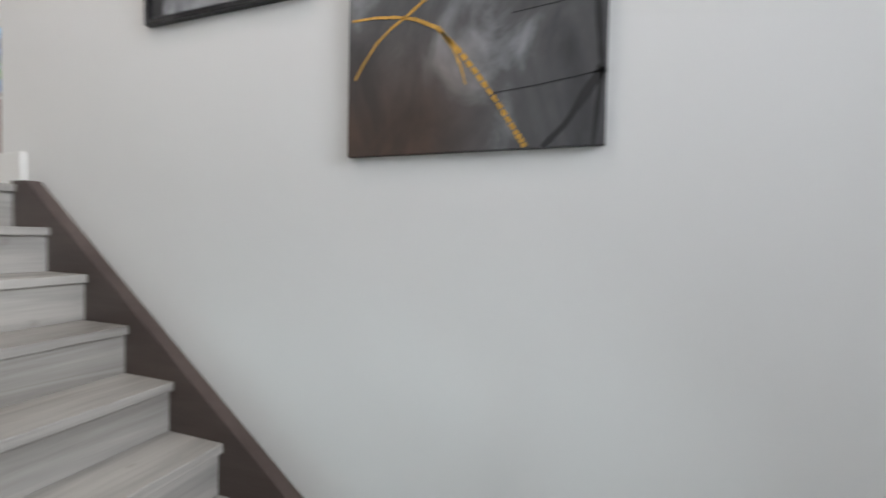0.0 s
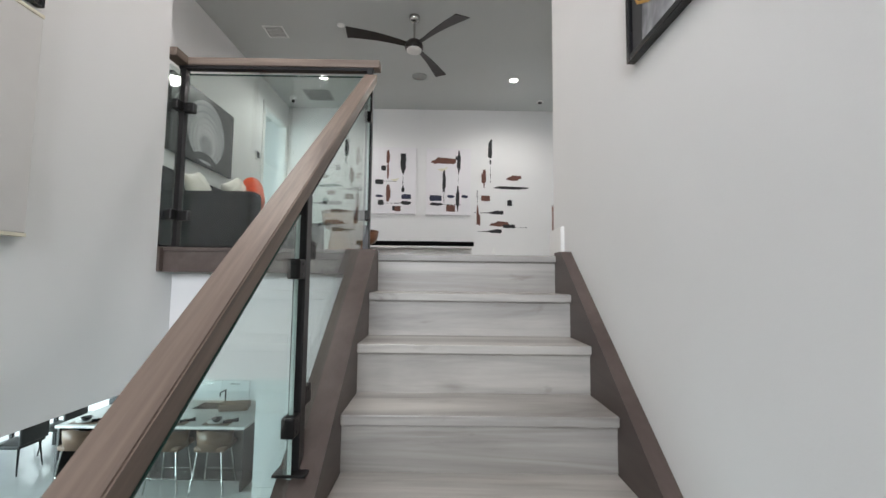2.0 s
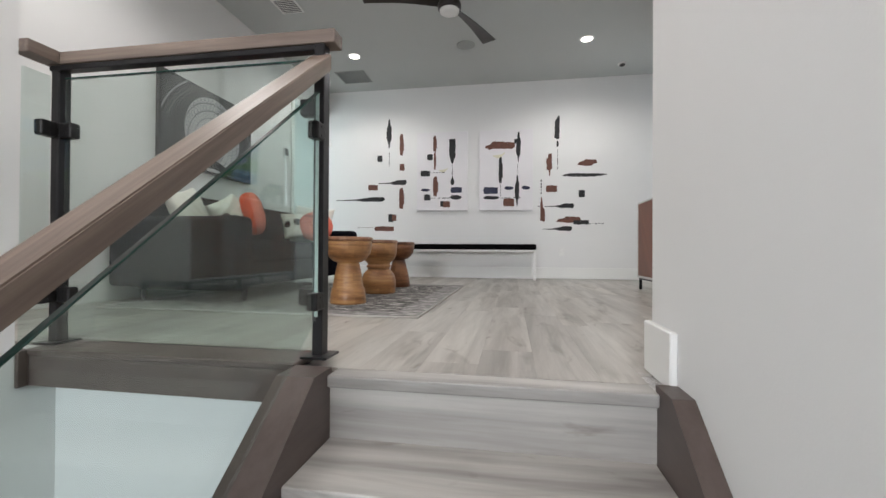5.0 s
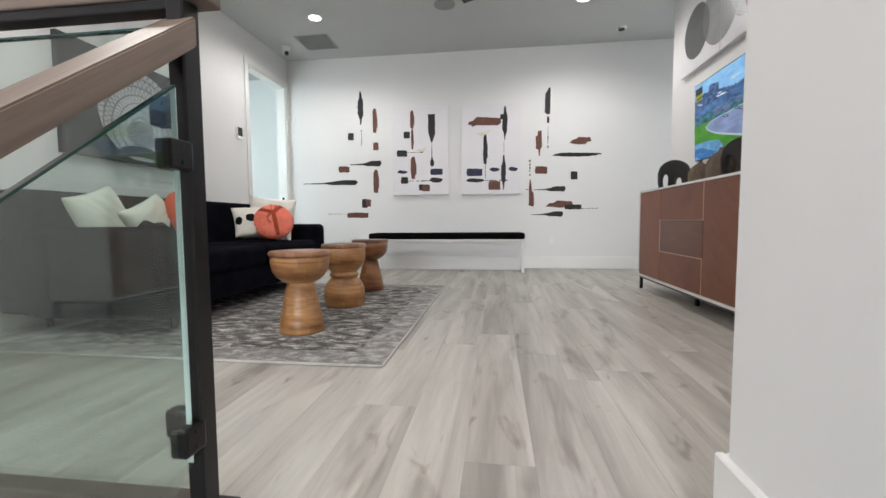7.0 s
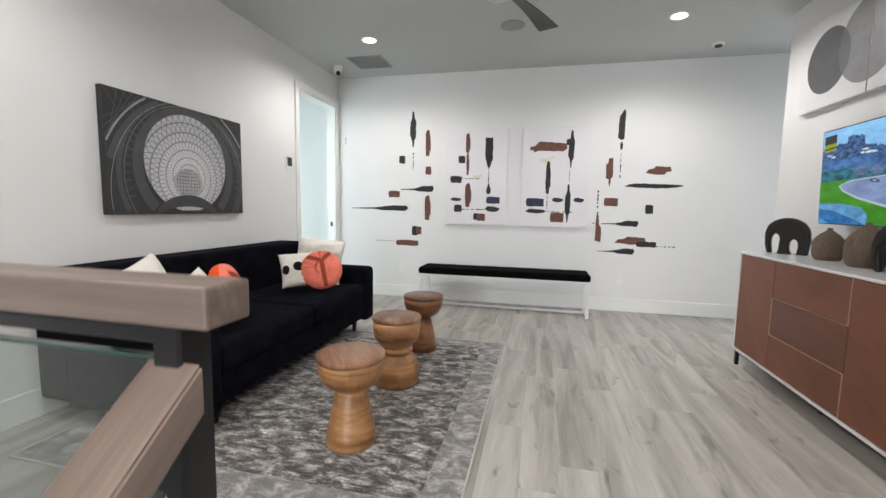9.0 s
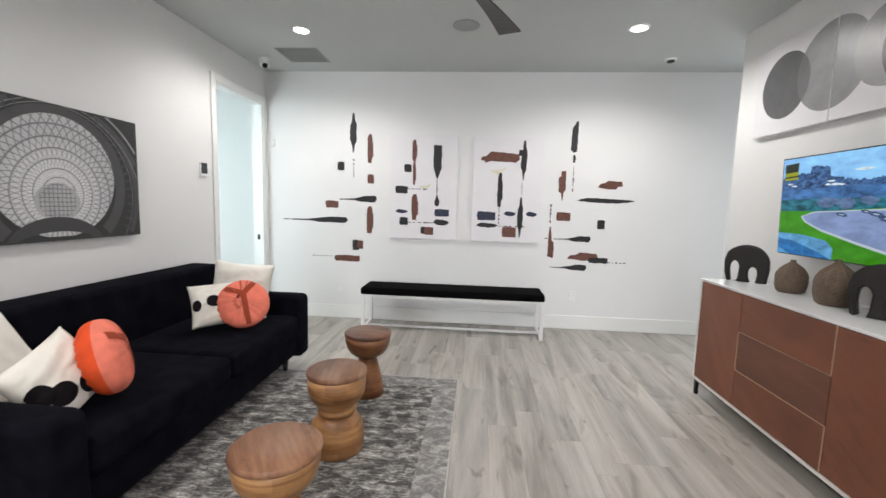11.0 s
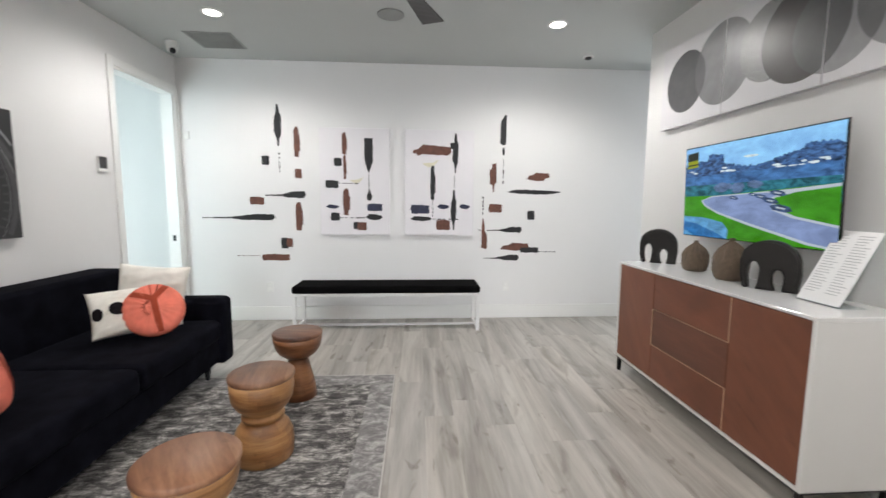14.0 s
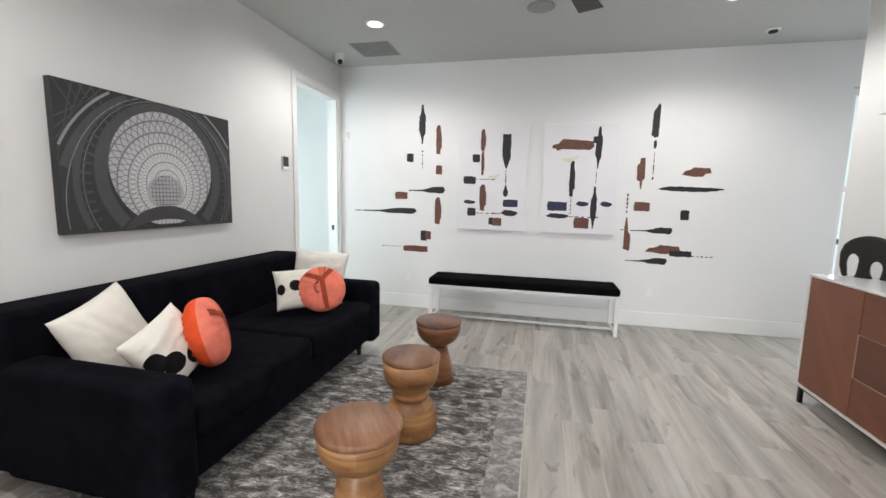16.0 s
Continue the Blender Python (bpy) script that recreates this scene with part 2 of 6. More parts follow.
def rug_border_material():
    m, nt, b = mat_new("pale_rug_border")
    v = coords(nt)
    a = noise_tex(nt, coords(nt, (12, 18, 1)), 1.0, 7, 0.7, 0.6)
    f = noise_tex(nt, coords(nt, (55, 130, 1)), 1.0, 4, 0.7)
    c = ramp(nt, a, [(0.36, (0.19, 0.185, 0.18)), (0.48, (0.25, 0.24, 0.235)), (0.56, (0.37, 0.355, 0.345)), (0.68, (0.54, 0.525, 0.50))])
    c = mixc(nt, 0.5, c, ramp(nt, f, [(0.36, (0.6, 0.6, 0.6)), (0.64, (1.3, 1.28, 1.26))]), "MULTIPLY")
    nt.links.new(c, b.inputs["Base Color"])
    b.inputs["Roughness"].default_value = 0.95
    b.inputs["Specular IOR Level"].default_value = 0.1
    bump(nt, b, noise_tex(nt, v, 150, 2), 0.5, 0.004)
    return m


def wicker_material():
    m, nt, b = mat_new("woven_rattan")
    v = coords(nt)
    w = nt.nodes.new("ShaderNodeTexWave")
    w.bands_direction = "Z"
    w.inputs["Scale"].default_value = 45
    w.inputs["Distortion"].default_value = 2.5
    w.inputs["Detail Scale"].default_value = 6
    nt.links.new(v, w.inputs["Vector"])
    n = noise_tex(nt, v, 30, 4)
    c = ramp(nt, w.outputs["Fac"], [(0.1, (0.06, 0.04, 0.025)), (0.6, (0.21, 0.15, 0.10))])
    nt.links.new(mixc(nt, 0.5, c, ramp(nt, n, [(0.3, (0.5, 0.5, 0.5)), (0.7, (1.1, 1.05, 1.0))]), "MULTIPLY"), b.inputs["Base Color"])
    b.inputs["Roughness"].default_value = 0.6
    bump(nt, b, w.outputs["Fac"], 0.6, 0.004)
    return m


def glass_material(name, col, rough=0.0, alpha=0.12):
    """Thin architectural glass: mostly see-through with a mirror gloss by Fresnel."""
    m, nt, b = mat_new(name)
    out = nt.nodes["Material Output"]
    nt.nodes.remove(b)
    tr = nt.nodes.new("ShaderNodeBsdfTransparent")
    tr.inputs["Color"].default_value = (*col, 1)
    gl = nt.nodes.new("ShaderNodeBsdfGlossy")
    gl.inputs["Roughness"].default_value = rough
    lw = nt.nodes.new("ShaderNodeLayerWeight")
    lw.inputs["Blend"].default_value = 0.5
    pw = nt.nodes.new("ShaderNodeMath")
    pw.operation = "POWER"
    pw.inputs[1].default_value = 5.0
    nt.links.new(lw.outputs["Facing"], pw.inputs[0])
    fr = nt.nodes.new("ShaderNodeMath")
    fr.operation = "MULTIPLY_ADD"
    fr.inputs[1].default_value, fr.inputs[2].default_value = 0.90, 0.07
    nt.links.new(pw.outputs[0], fr.inputs[0])
    mx = nt.nodes.new("ShaderNodeMixShader")
    nt.links.new(fr.outputs[0], mx.inputs[0])
    nt.links.new(tr.outputs[0], mx.inputs[1])
    nt.links.new(gl.outputs[0], mx.inputs[2])
    nt.links.new(mx.outputs[0], out.inputs["Surface"])
    return m


def glow(name, col, strength, mottle=0.0, scale=14):
    m, nt, b = mat_new(name)
    b.inputs["Base Color"].default_value = (0.004, 0.004, 0.004, 1)
    b.inputs["Roughness"].default_value = 0.25
    b.inputs["Specular IOR Level"].default_value = 0.2
    if mottle:
        n = noise_tex(nt, coords(nt, (1, 1, 2.2)), scale, 5, 0.65, 0.4)
        lo = tuple(c * (1 - mottle) for c in col)
        hi = tuple(min(1, c * (1 + mottle)) + 0.04 * mottle for c in col)
        nt.links.new(ramp(nt, n, [(0.36, lo), (0.64, hi)]), b.inputs["Emission Color"])
    else:
        b.inputs["Emission Color"].default_value = (*col, 1)
    b.inputs["Emission Strength"].default_value = strength
    return m


def laminate(m, layer=0.052, blocks=9):
    """Tints a turned wood by its glued layers and blocks."""
    nt = m.node_tree
    b = nt.nodes["Principled BSDF"]
    tc = nt.nodes.new("ShaderNodeTexCoord")
    sp = nt.nodes.new("ShaderNodeSeparateXYZ")
    nt.links.new(tc.outputs["Object"], sp.inputs[0])

    def mth(op, a, c=None, e=None):
        n = nt.nodes.new("ShaderNodeMath")
        n.operation = op
        for i, q in enumerate((a, c, e)):
            if isinstance(q, (int, float)):
                n.inputs[i].default_value = q
            elif q is not None:
                nt.links.new(q, n.inputs[i])
        return n.outputs[0]
    lay = mth("FLOOR", mth("DIVIDE", sp.outputs["Z"], layer))
    ang = mth("ARCTAN2", sp.outputs["Y"], sp.outputs["X"])
    seg = mth("FLOOR", mth("ADD", mth("MULTIPLY", ang, blocks / 6.2832), mth("MULTIPLY", lay, 2.37)))
    wn_ = nt.nodes.new("ShaderNodeTexWhiteNoise")
    wn_.noise_dimensions = "2D"
    cb = nt.nodes.new("ShaderNodeCombineXYZ")
    nt.links.new(lay, cb.inputs[0])
    nt.links.new(seg, cb.inputs[1])
    nt.links.new(cb.outputs[0], wn_.inputs["Vector"])
    old = b.inputs["Base Color"].links[0].from_socket
    tint = ramp(nt, wn_.outputs["Value"], [(0.0, (0.60, 0.55, 0.52)), (0.5, (0.95, 0.93, 0.92)), (1.0, (1.0, 1.0, 1.0))])
    nt.links.new(mixc(nt, 0.8, old, tint, "MULTIPLY"), b.inputs["Base Color"])


def strips(m, width=0.062):
    """Tints a top by its edge-glued strips."""
    nt = m.node_tree
    b = nt.nodes["Principled BSDF"]
    tc = nt.nodes.new("ShaderNodeTexCoord")
    sp = nt.nodes.new("ShaderNodeSeparateXYZ")
    nt.links.new(tc.outputs["Object"], sp.inputs[0])
    dv = nt.nodes.new("ShaderNodeMath")
    dv.operation = "DIVIDE"
    dv.inputs[1].default_value = width
    fl = nt.nodes.new("ShaderNodeMath")
    fl.operation = "FLOOR"
    wn_ = nt.nodes.new("ShaderNodeTexWhiteNoise")
    wn_.noise_dimensions = "1D"
    nt.links.new(sp.outputs["X"], dv.inputs[0])
    nt.links.new(dv.outputs[0], fl.inputs[0])
    nt.links.new(fl.outputs[0], wn_.inputs["W"])
    old = b.inputs["Base Color"].links[0].from_socket
    tint = ramp(nt, wn_.outputs["Value"], [(0.0, (0.72, 0.62, 0.58)), (1.0, (1.0, 1.0, 1.0))])
    nt.links.new(mixc(nt, 0.8, old, tint, "MULTIPLY"), b.inputs["Base Color"])


laminate(MANGO)
laminate(MANGO_D)
strips(MANGO_T)
strips(MANGO_TD)
RUG = rug_material()
BINDING = plain("pale_rug_binding", (0.52, 0.50, 0.47), 0.9, 0, 0.1, 30, 0.3, 300, spec=0.1)
RUGB = rug_border_material()
RATTAN = wicker_material()
GLASS = glass_material("clear_green_glass", (0.895, 0.945, 0.928))
# Pale colour carries the white highlight along the panes' upright edges.
EDGESHINE = plain("pale_glass_edge_highlight", (0.62, 0.75, 0.72), 0.15)
GLASSEDGE = plain("green_glass_edge", (0.02, 0.06, 0.05), 0.1)
CLEARG = glass_material("clear_pane", (0.95, 0.98, 0.98))
LAMPGLOW = glow("lit_lamp_lens", (1.0, 0.95, 0.88), 9.0)


# ---- mesh helpers ----
def box(bm, x0, x1, y0, y1, z0, z1, bevel=0.0, seg=1):
    r = bmesh.ops.create_cube(bm, size=1.0, matrix=Matrix.Translation(((x0 + x1) / 2, (y0 + y1) / 2, (z0 + z1) / 2))
                              @ Matrix.Diagonal((abs(x1 - x0), abs(y1 - y0), abs(z1 - z0), 1)))
    if bevel:
        es = list({e for v in r["verts"] for e in v.link_edges})
        bmesh.ops.bevel(bm, geom=es, offset=bevel, segments=seg, affect="EDGES", profile=0.5)
    return bm


def mbox(*a, **k):
    return box(bmesh.new(), *a, **k)


def lathe(profile, seg=32, bm=None, at=(0, 0, 0)):
    bm = bm or bmesh.new()
    rings = []
    for r, z in profile:
        if r < 1e-5:
            rings.append([bm.verts.new((at[0], at[1], at[2] + z))])
        else:
            rings.append([bm.verts.new((at[0] + r * math.cos(2 * math.pi * i / seg), at[1] + r * math.sin(2 * math.pi * i / seg), at[2] + z)) for i in range(seg)])
    for a, b in zip(rings, rings[1:]):
        for i in range(seg):
            j = (i + 1) % seg
            if len(a) == 1 and len(b) > 1:
                bm.faces.new((a[0], b[j], b[i]))
            elif len(b) == 1 and len(a) > 1:
                bm.faces.new((a[i], a[j], b[0]))
            elif len(a) > 1:
                bm.faces.new((a[i], a[j], b[j], b[i]))
    for f in bm.faces:
        f.smooth = True
    bmesh.ops.recalc_face_normals(bm, faces=bm.faces)
    return bm


def tube(bm, p, q, r, seg=10, r2=None):
    p, q = Vector(p), Vector(q)
    d = q - p
    m = Matrix.Translation((p + q) / 2) @ d.to_track_quat("Z", "Y").to_matrix().to_4x4()
    bmesh.ops.create_cone(bm, cap_ends=True, segments=seg, radius1=r, radius2=r if r2 is None else r2, depth=d.length, matrix=m)
    return bm


def prism(bm, pts, lo, hi, axis="y"):
    """Polygon pts pushed from lo to hi along the axis; pts are (x, z) for y, (y, z) for x, (x, y) for z."""
    def at(p, w):
        return {"y": (p[0], w, p[1]), "x": (w, p[0], p[1]), "z": (p[0], p[1], w)}[axis]
    a = [bm.verts.new(at(p, lo)) for p in pts]
    b = [bm.verts.new(at(p, hi)) for p in pts]
    bm.faces.new(a)
    bm.faces.new(b)
    n = len(pts)
    for i in range(n):
        bm.faces.new((a[i], a[(i + 1) % n], b[(i + 1) % n], b[i]))
    bmesh.ops.recalc_face_normals(bm, faces=bm.faces)
    return bm


def smooth(bm):
    for f in bm.faces:
        f.smooth = True
    return bm


def soft(ob):
    """Keeps broad faces flat while the rounded edges shade smoothly."""
    md = ob.modifiers.new("weighted_normal", "WEIGHTED_NORMAL")
    md.weight = 100
    md.keep_sharp = True
    return ob


def to_mesh(name, bm, material):
    me = bpy.data.meshes.new(name)
    bm.to_mesh(me)
    bm.free()
    if material:
        me.materials.append(material)
    return me


def part(name, bm, material, parent, label=""):
    ob = new(name, to_mesh(name, bm, material))
    ob.parent = parent
    return tagged(ob, label)


def thing(name, label, category, loc=(0, 0, 0), turn=0, group=""):
    ob = new(name)
    ob.matrix_basis = pose(*loc, 0, 0, turn)
    return tagged(ob, label, category, group)


def single(name, bm, material, label, category, loc=(0, 0, 0), turn=0, group=""):
    ob = new(name, to_mesh(name, bm, material))
    ob.matrix_basis = pose(*loc, 0, 0, turn)
    return tagged(ob, label, category, group)


def structure(name, bm, material, label):
    return tagged(new(name, to_mesh(name, bm, material)), label, name.split("_")[0], "", "structure")


# ---- upper storey shell ----
YB = -5.5
# the window beyond the screen wall cuts the wall
cut = bmesh.new()
box(cut, XL - 0.12, 2.80, YF, YF + 0.15, -0.3, CEIL)
box(cut, 4.0, 5.5, YF, YF + 0.15, -0.3, CEIL)
box(cut, 2.80, 4.0, YF, YF + 0.15, -0.3, 0.25)
box(cut, 2.80, 4.0, YF, YF + 0.15, 2.40, CEIL)
wall_north = structure("wall_north", cut, WALL, "white painted lounge wall with brushed abstract marks")

DY0, DY1, DZ = 3.93, 4.79, 2.44
w = bmesh.new()
box(w, XL - 0.12, XL, -0.1, DY0, -0.3, CEIL)
box(w, XL - 0.12, XL, DY1, YF, -0.3, CEIL)
box(w, XL - 0.12, XL, DY0, DY1, DZ, CEIL)
wall_west = structure("wall_west", w, WALL, "white painted lounge wall behind the sofa with a doorway")
structure("wall_sofa_end", mbox(XL, XG - 0.12, -0.12, 0.0, -0.3, CEIL), WALL, "white painted wall closing the lounge")
w = bmesh.new()
box(w, XR, XR + 0.12, 1.298, 3.918, 0, CEIL)
box(w, XR + 0.12, 5.4, 1.298, 1.418, 0, CEIL)
box(w, XR + 0.12, 5.4, 3.798, 3.918, 0, CEIL)
wall_east = structure("wall_east", w, WALL, "white painted lounge wall behind the sideboard")
w = bmesh.new()
box(w, 5.4, 5.55, 0.1, YF, 0, CEIL)
structure("wall_hall_end", w, WALL, "white painted wall at the end of the hall")
structure("wall_hall_south", mbox(1.10, 5.5, 0.10, 0.232, -0.3, CEIL), WALL, "white painted hall wall")
structure("wall_stair", mbox(XS, XS + 0.135, YB, 0.232, FLOOR2, CEIL), WALL, "white painted wall beside the stairs")
w = bmesh.new()
box(w, XG - 0.12, XG, YB, 0.0, CEIL_LOW, CEIL)
box(w, XG - 0.12, XG, YB, -2.3, FLOOR2, CEIL_LOW)
structure("wall_opposite_stair", w, WALL, "white painted wall across the stair opening")
w = bmesh.new()
box(w, XG - 0.12, XS + 0.135, YB - 0.15, YB, FLOOR2, 0.35)
box(w, XG - 0.12, XS + 0.135, YB - 0.15, YB, 2.4, CEIL)
box(w, XG - 0.12, -1.05, YB - 0.15, YB, 0.35, 2.4)
box(w, 0.45, XS + 0.135, YB - 0.15, YB, 0.35, 2.4)
structure("wall_south", w, WALL, "white painted wall behind the stair foot")
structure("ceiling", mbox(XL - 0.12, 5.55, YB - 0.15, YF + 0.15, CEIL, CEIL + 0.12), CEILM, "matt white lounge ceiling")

# floor slab edge under the landing
structure("wall_landing_edge", mbox(XG - 0.12, 0.0, 0.13, 0.25, CEIL_LOW, -0.10), WALL, "white painted wall under the landing edge")
structure("wall_landing_return", mbox(XG - 0.12, XG, 0.0, 0.13, CEIL_LOW, -0.10), WALL, "white painted return under the landing edge")
structure("floor_slab", mbox(XL - 0.12, 5.5, 0.25, YF, CEIL_LOW, -0.012), WALL, "floor structure between the storeys")
structure("floor_slab_hall", mbox(0.0, 5.5, 0.04, 0.25, CEIL_LOW, -0.012), WALL, "floor structure at the stair head")
structure("floor_slab_west", mbox(XL - 0.12, XG - 0.12, -0.12, 0.25, CEIL_LOW, -0.012), WALL, "floor structure under the sofa end")
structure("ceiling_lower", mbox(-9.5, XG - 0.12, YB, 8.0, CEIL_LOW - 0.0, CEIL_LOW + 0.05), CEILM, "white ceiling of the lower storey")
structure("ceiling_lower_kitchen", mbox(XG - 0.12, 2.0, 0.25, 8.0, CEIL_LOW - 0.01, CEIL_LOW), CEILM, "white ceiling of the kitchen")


def baseboard(x0, x1, y0, y1, z=0.0, h=0.155):
    bm = mbox(x0, x1, y0, y1, z, z + h, 0.004)
    return structure("baseboard", bm, TRIM, "white painted baseboard")


baseboard(XL, 2.80, YF - 0.016, YF)
baseboard(XL, XL + 0.016, 0.0, DY0 - 0.07)
baseboard(XR - 0.016, XR, 1.298, 3.918)
baseboard(XR - 0.016, 5.4, 1.282, 1.298)
baseboard(XR - 0.016, 5.4, 3.918, 3.934)
baseboard(XS - 0.02, XS, 0.030, 0.248)
baseboard(XS, 5.4, 0.232, 0.248)

# doorway with casing, open leaf seen inside
door = structure("door_trim", mbox(XL, XL + 0.016, DY0 - 0.07, DY0, 0, DZ + 0.07, 0.003), TRIM, "white painted door casing")
structure("door_trim", mbox(XL, XL + 0.016, DY1, DY1 + 0.065, 0, DZ + 0.07, 0.003), TRIM, "white painted door casing")
structure("door_trim", mbox(XL, XL + 0.016, DY0, DY1, DZ, DZ + 0.07, 0.003), TRIM, "white painted door casing")
w = bmesh.new()
box(w, XL - 0.12, XL, DY0, DY0 + 0.018, 0, DZ - 0.018)
box(w, XL - 0.12, XL, DY1 - 0.018, DY1, 0, DZ - 0.018)
box(w, XL - 0.12, XL, DY0, DY1, DZ - 0.018, DZ)
jamb = structure("door_jamb", w, TRIM, "white painted door jamb")
part("strike_plate", mbox(XL - 0.075, XL - 0.045, DY1 - 0.021, DY1 - 0.018, 0.90, 0.96), PLASTB, jamb, "black strike plate")
w = bmesh.new()
box(w, -4.2, XL - 0.12, 3.0, 3.1, 0, CEIL)
box(w, -4.3, -4.2, 3.0, 5.6, 0, CEIL)
box(w, -4.2, XL - 0.12, 5.5, 5.6, 0, CEIL)
box(w, XL - 0.22, XL - 0.12, YF + 0.15, 5.5, 0, CEIL)
structure("wall_side_room", w, WALL, "white walls of the room behind the doorway")
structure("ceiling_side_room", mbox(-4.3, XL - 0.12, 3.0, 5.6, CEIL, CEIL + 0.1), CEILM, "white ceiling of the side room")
structure("floor_side_room", mbox(-4.3, XL - 0.12, 3.0, 5.6, -0.1, -0.002), TREADM, "grey oak floor of the side room")

# window beyond the screen wall
win = structure("window_1", mbox(2.80, 4.0, YF + 0.02, YF + 0.10, 0.25, 0.31), TRIM, "white framed window with clear panes")
for a in (2.80, 3.17, 3.54, 3.94):
    part("window_frame", mbox(a, a + 0.035, YF + 0.02, YF + 0.10, 0.31, 2.34), TRIM, win)
for zz in (0.95, 1.45, 2.34):
    part("window_frame", mbox(2.80, 4.0, YF + 0.025, YF + 0.095, zz, zz + 0.05), PLASTB if zz < 1 else TRIM, win)
structure("backdrop", mbox(1.0, 14.0, 11.0, 11.02, -2.0, 9.0), glow("bright_outdoor_haze", (0.86, 0.95, 1.0), 1.1), "bright hazy daylight outside the lounge window")
p_ = part("pane", mbox(2.80, 4.0, YF + 0.055, YF + 0.061, 0.31, 2.36), CLEARG, win)
p_.visible_shadow = False
win2 = structure("window_2", mbox(-1.05, 0.45, YB - 0.10, YB - 0.02, 0.35, 0.40), TRIM, "tall white framed window behind the stair foot")
for a in (-1.05, -0.325, 0.40):
    part("window_frame", mbox(a, a + 0.05, YB - 0.10, YB - 0.02, 0.40, 2.35), TRIM, win2)


# ---- stairs ----
LAND = -RISE * 9
structure("floor_landing", mbox(XG, XS, YB, -RUN * 8 + 0.02, LAND - 0.2, LAND), TREADM, "grey oak half landing below the stairs")
stairs = thing("stairs", "grey oak stair flight with dark stained stringers", "stairs")
stairs["kind"] = "structure"
for k in range(1, 10):
    y, z = -RUN * (k - 1), -RISE * (k - 1)
    if k == 1:
        tb = mbox(0, 0.912, y, y + 0.085, z - 0.036, z, 0.005, 2)
    else:
        tb = mbox(0, 0.912, y, y + RUN + 0.03, z - 0.036, z, 0.005, 2)
    part("tread", tb, TREADM, stairs)
    if k < 10:
        part("riser", mbox(0, 0.912, y + 0.024, y + 0.038, z - RISE - 0.001, z - 0.036), TREADM, stairs)


def stringer(x0, x1, name):
    s = RISE / RUN
    top = [(0.035, 0.016), (-0.075, 0.016)]
    top += [(-0.085, 0.008), (-2.19, -2.19 * s + 0.078)]
    pts = top + [(-2.19, LAND - 0.2), (-1.9, LAND - 0.2), (0.035, -0.45)]
    bm = prism(bmesh.new(), pts, x0, x1, "x")
    return part(name, bm, STRING, stairs)


stringer(0.912, XS, "stringer")
stringer(-0.115, 0.0, "stringer")

# landing edge cap and fascia
fascia = structure("trim_landing", mbox(XG, -0.115, 0.035, 0.13, -0.105, 0.0), STRING, "dark stained fascia along the landing edge")
part("cap", mbox(XG, -0.115, 0.028, 0.20, 0.0, 0.022, 0.004), STRING, fascia)
part("return_board", mbox(XG - 0.10, XG + 0.012, -0.0, 0.035, -0.105, 0.022, 0.003), STRING, fascia)

# ---- balustrade ----
rail = thing("balustrade", "dark steel posts with clear glass panels and stained oak handrail", "railing")


def post(x, y, z0, z1):
    p = part("post", mbox(x - 0.0175, x + 0.0175, y - 0.0225, y + 0.0225, z0, z1, 0.003), STEEL, rail, "black steel post")
    part("base_plate", mbox(x - 0.045, x + 0.045, y - 0.05, y + 0.05, z0, z0 + 0.008, 0.002), STEEL, p)
    return p


def clamp(p, x, y, z, dx, dy):
    bm = mbox(x - 0.018 - abs(dx) * 0.010, x + 0.018 + abs(dx) * 0.010, y - 0.018 - abs(dy) * 0.010, y + 0.018 + abs(dy) * 0.010, z - 0.028, z + 0.028, 0.006, 2)
    c = part("clamp", bm, CLAMPM, p)
    for zz in (-0.014, 0.014):
        sx, sy = (x, y - 0.018) if dx else (x + 0.018, y)
        part("screw", tube(bmesh.new(), (sx, sy, z + zz), (sx + (0.002 if dy else 0), sy - (0.002 if dx else 0), z + zz), 0.0045, 10), STEEL, c)
    return c


PX, PY = -0.0825, 0.125
PXS = -0.0775
CX = -1.118
p1 = post(PX, PY, 0.022, 1.037)
p2 = post(CX, PY + 0.01, 0.022, 1.037)
MY = -0.918
p3 = post(PXS, MY, -0.66, 0.115)
p4 = post(PXS, -2.10, -1.59, -0.81)
for z in (0.215, 0.835):
    clamp(p1, PX - 0.043, PY + 0.004, z, 1, 0)
for z in (0.20, 0.80):
    clamp(p2, CX + 0.045, PY + 0.004, z, 1, 0)
    clamp(p2, CX, PY - 0.04, z, 0, 1)
for z in (0.205, 0.745):
    clamp(p1, PX + 0.003, PY - 0.040, z, 0, 1)
for pp, yy in ((p3, MY), (p4, -2.10)):
    zt = 0.115 + (yy - MY) * RISE / RUN
    clamp(pp, PXS, yy + 0.045, zt - 0.16, 0, 1)
    clamp(pp, PXS, yy - 0.045, zt - 0.22, 0, 1)
    clamp(pp, PXS, yy + 0.045, zt - 0.58, 0, 1)
    clamp(pp, PXS, yy - 0.045, zt - 0.64, 0, 1)


def pane(bm):
    g = part("glass_panel", bm, GLASS, rail, "clear greenish tempered glass panel")
    g.visible_shadow = False
    return g


SL = RISE / RUN
pane(mbox(CX + 0.03, PX - 0.03, PY, PY + 0.01, 0.035, 0.992))
pane(mbox(CX - 0.005, CX + 0.005, 0.01, PY - 0.03, 0.035, 0.992))


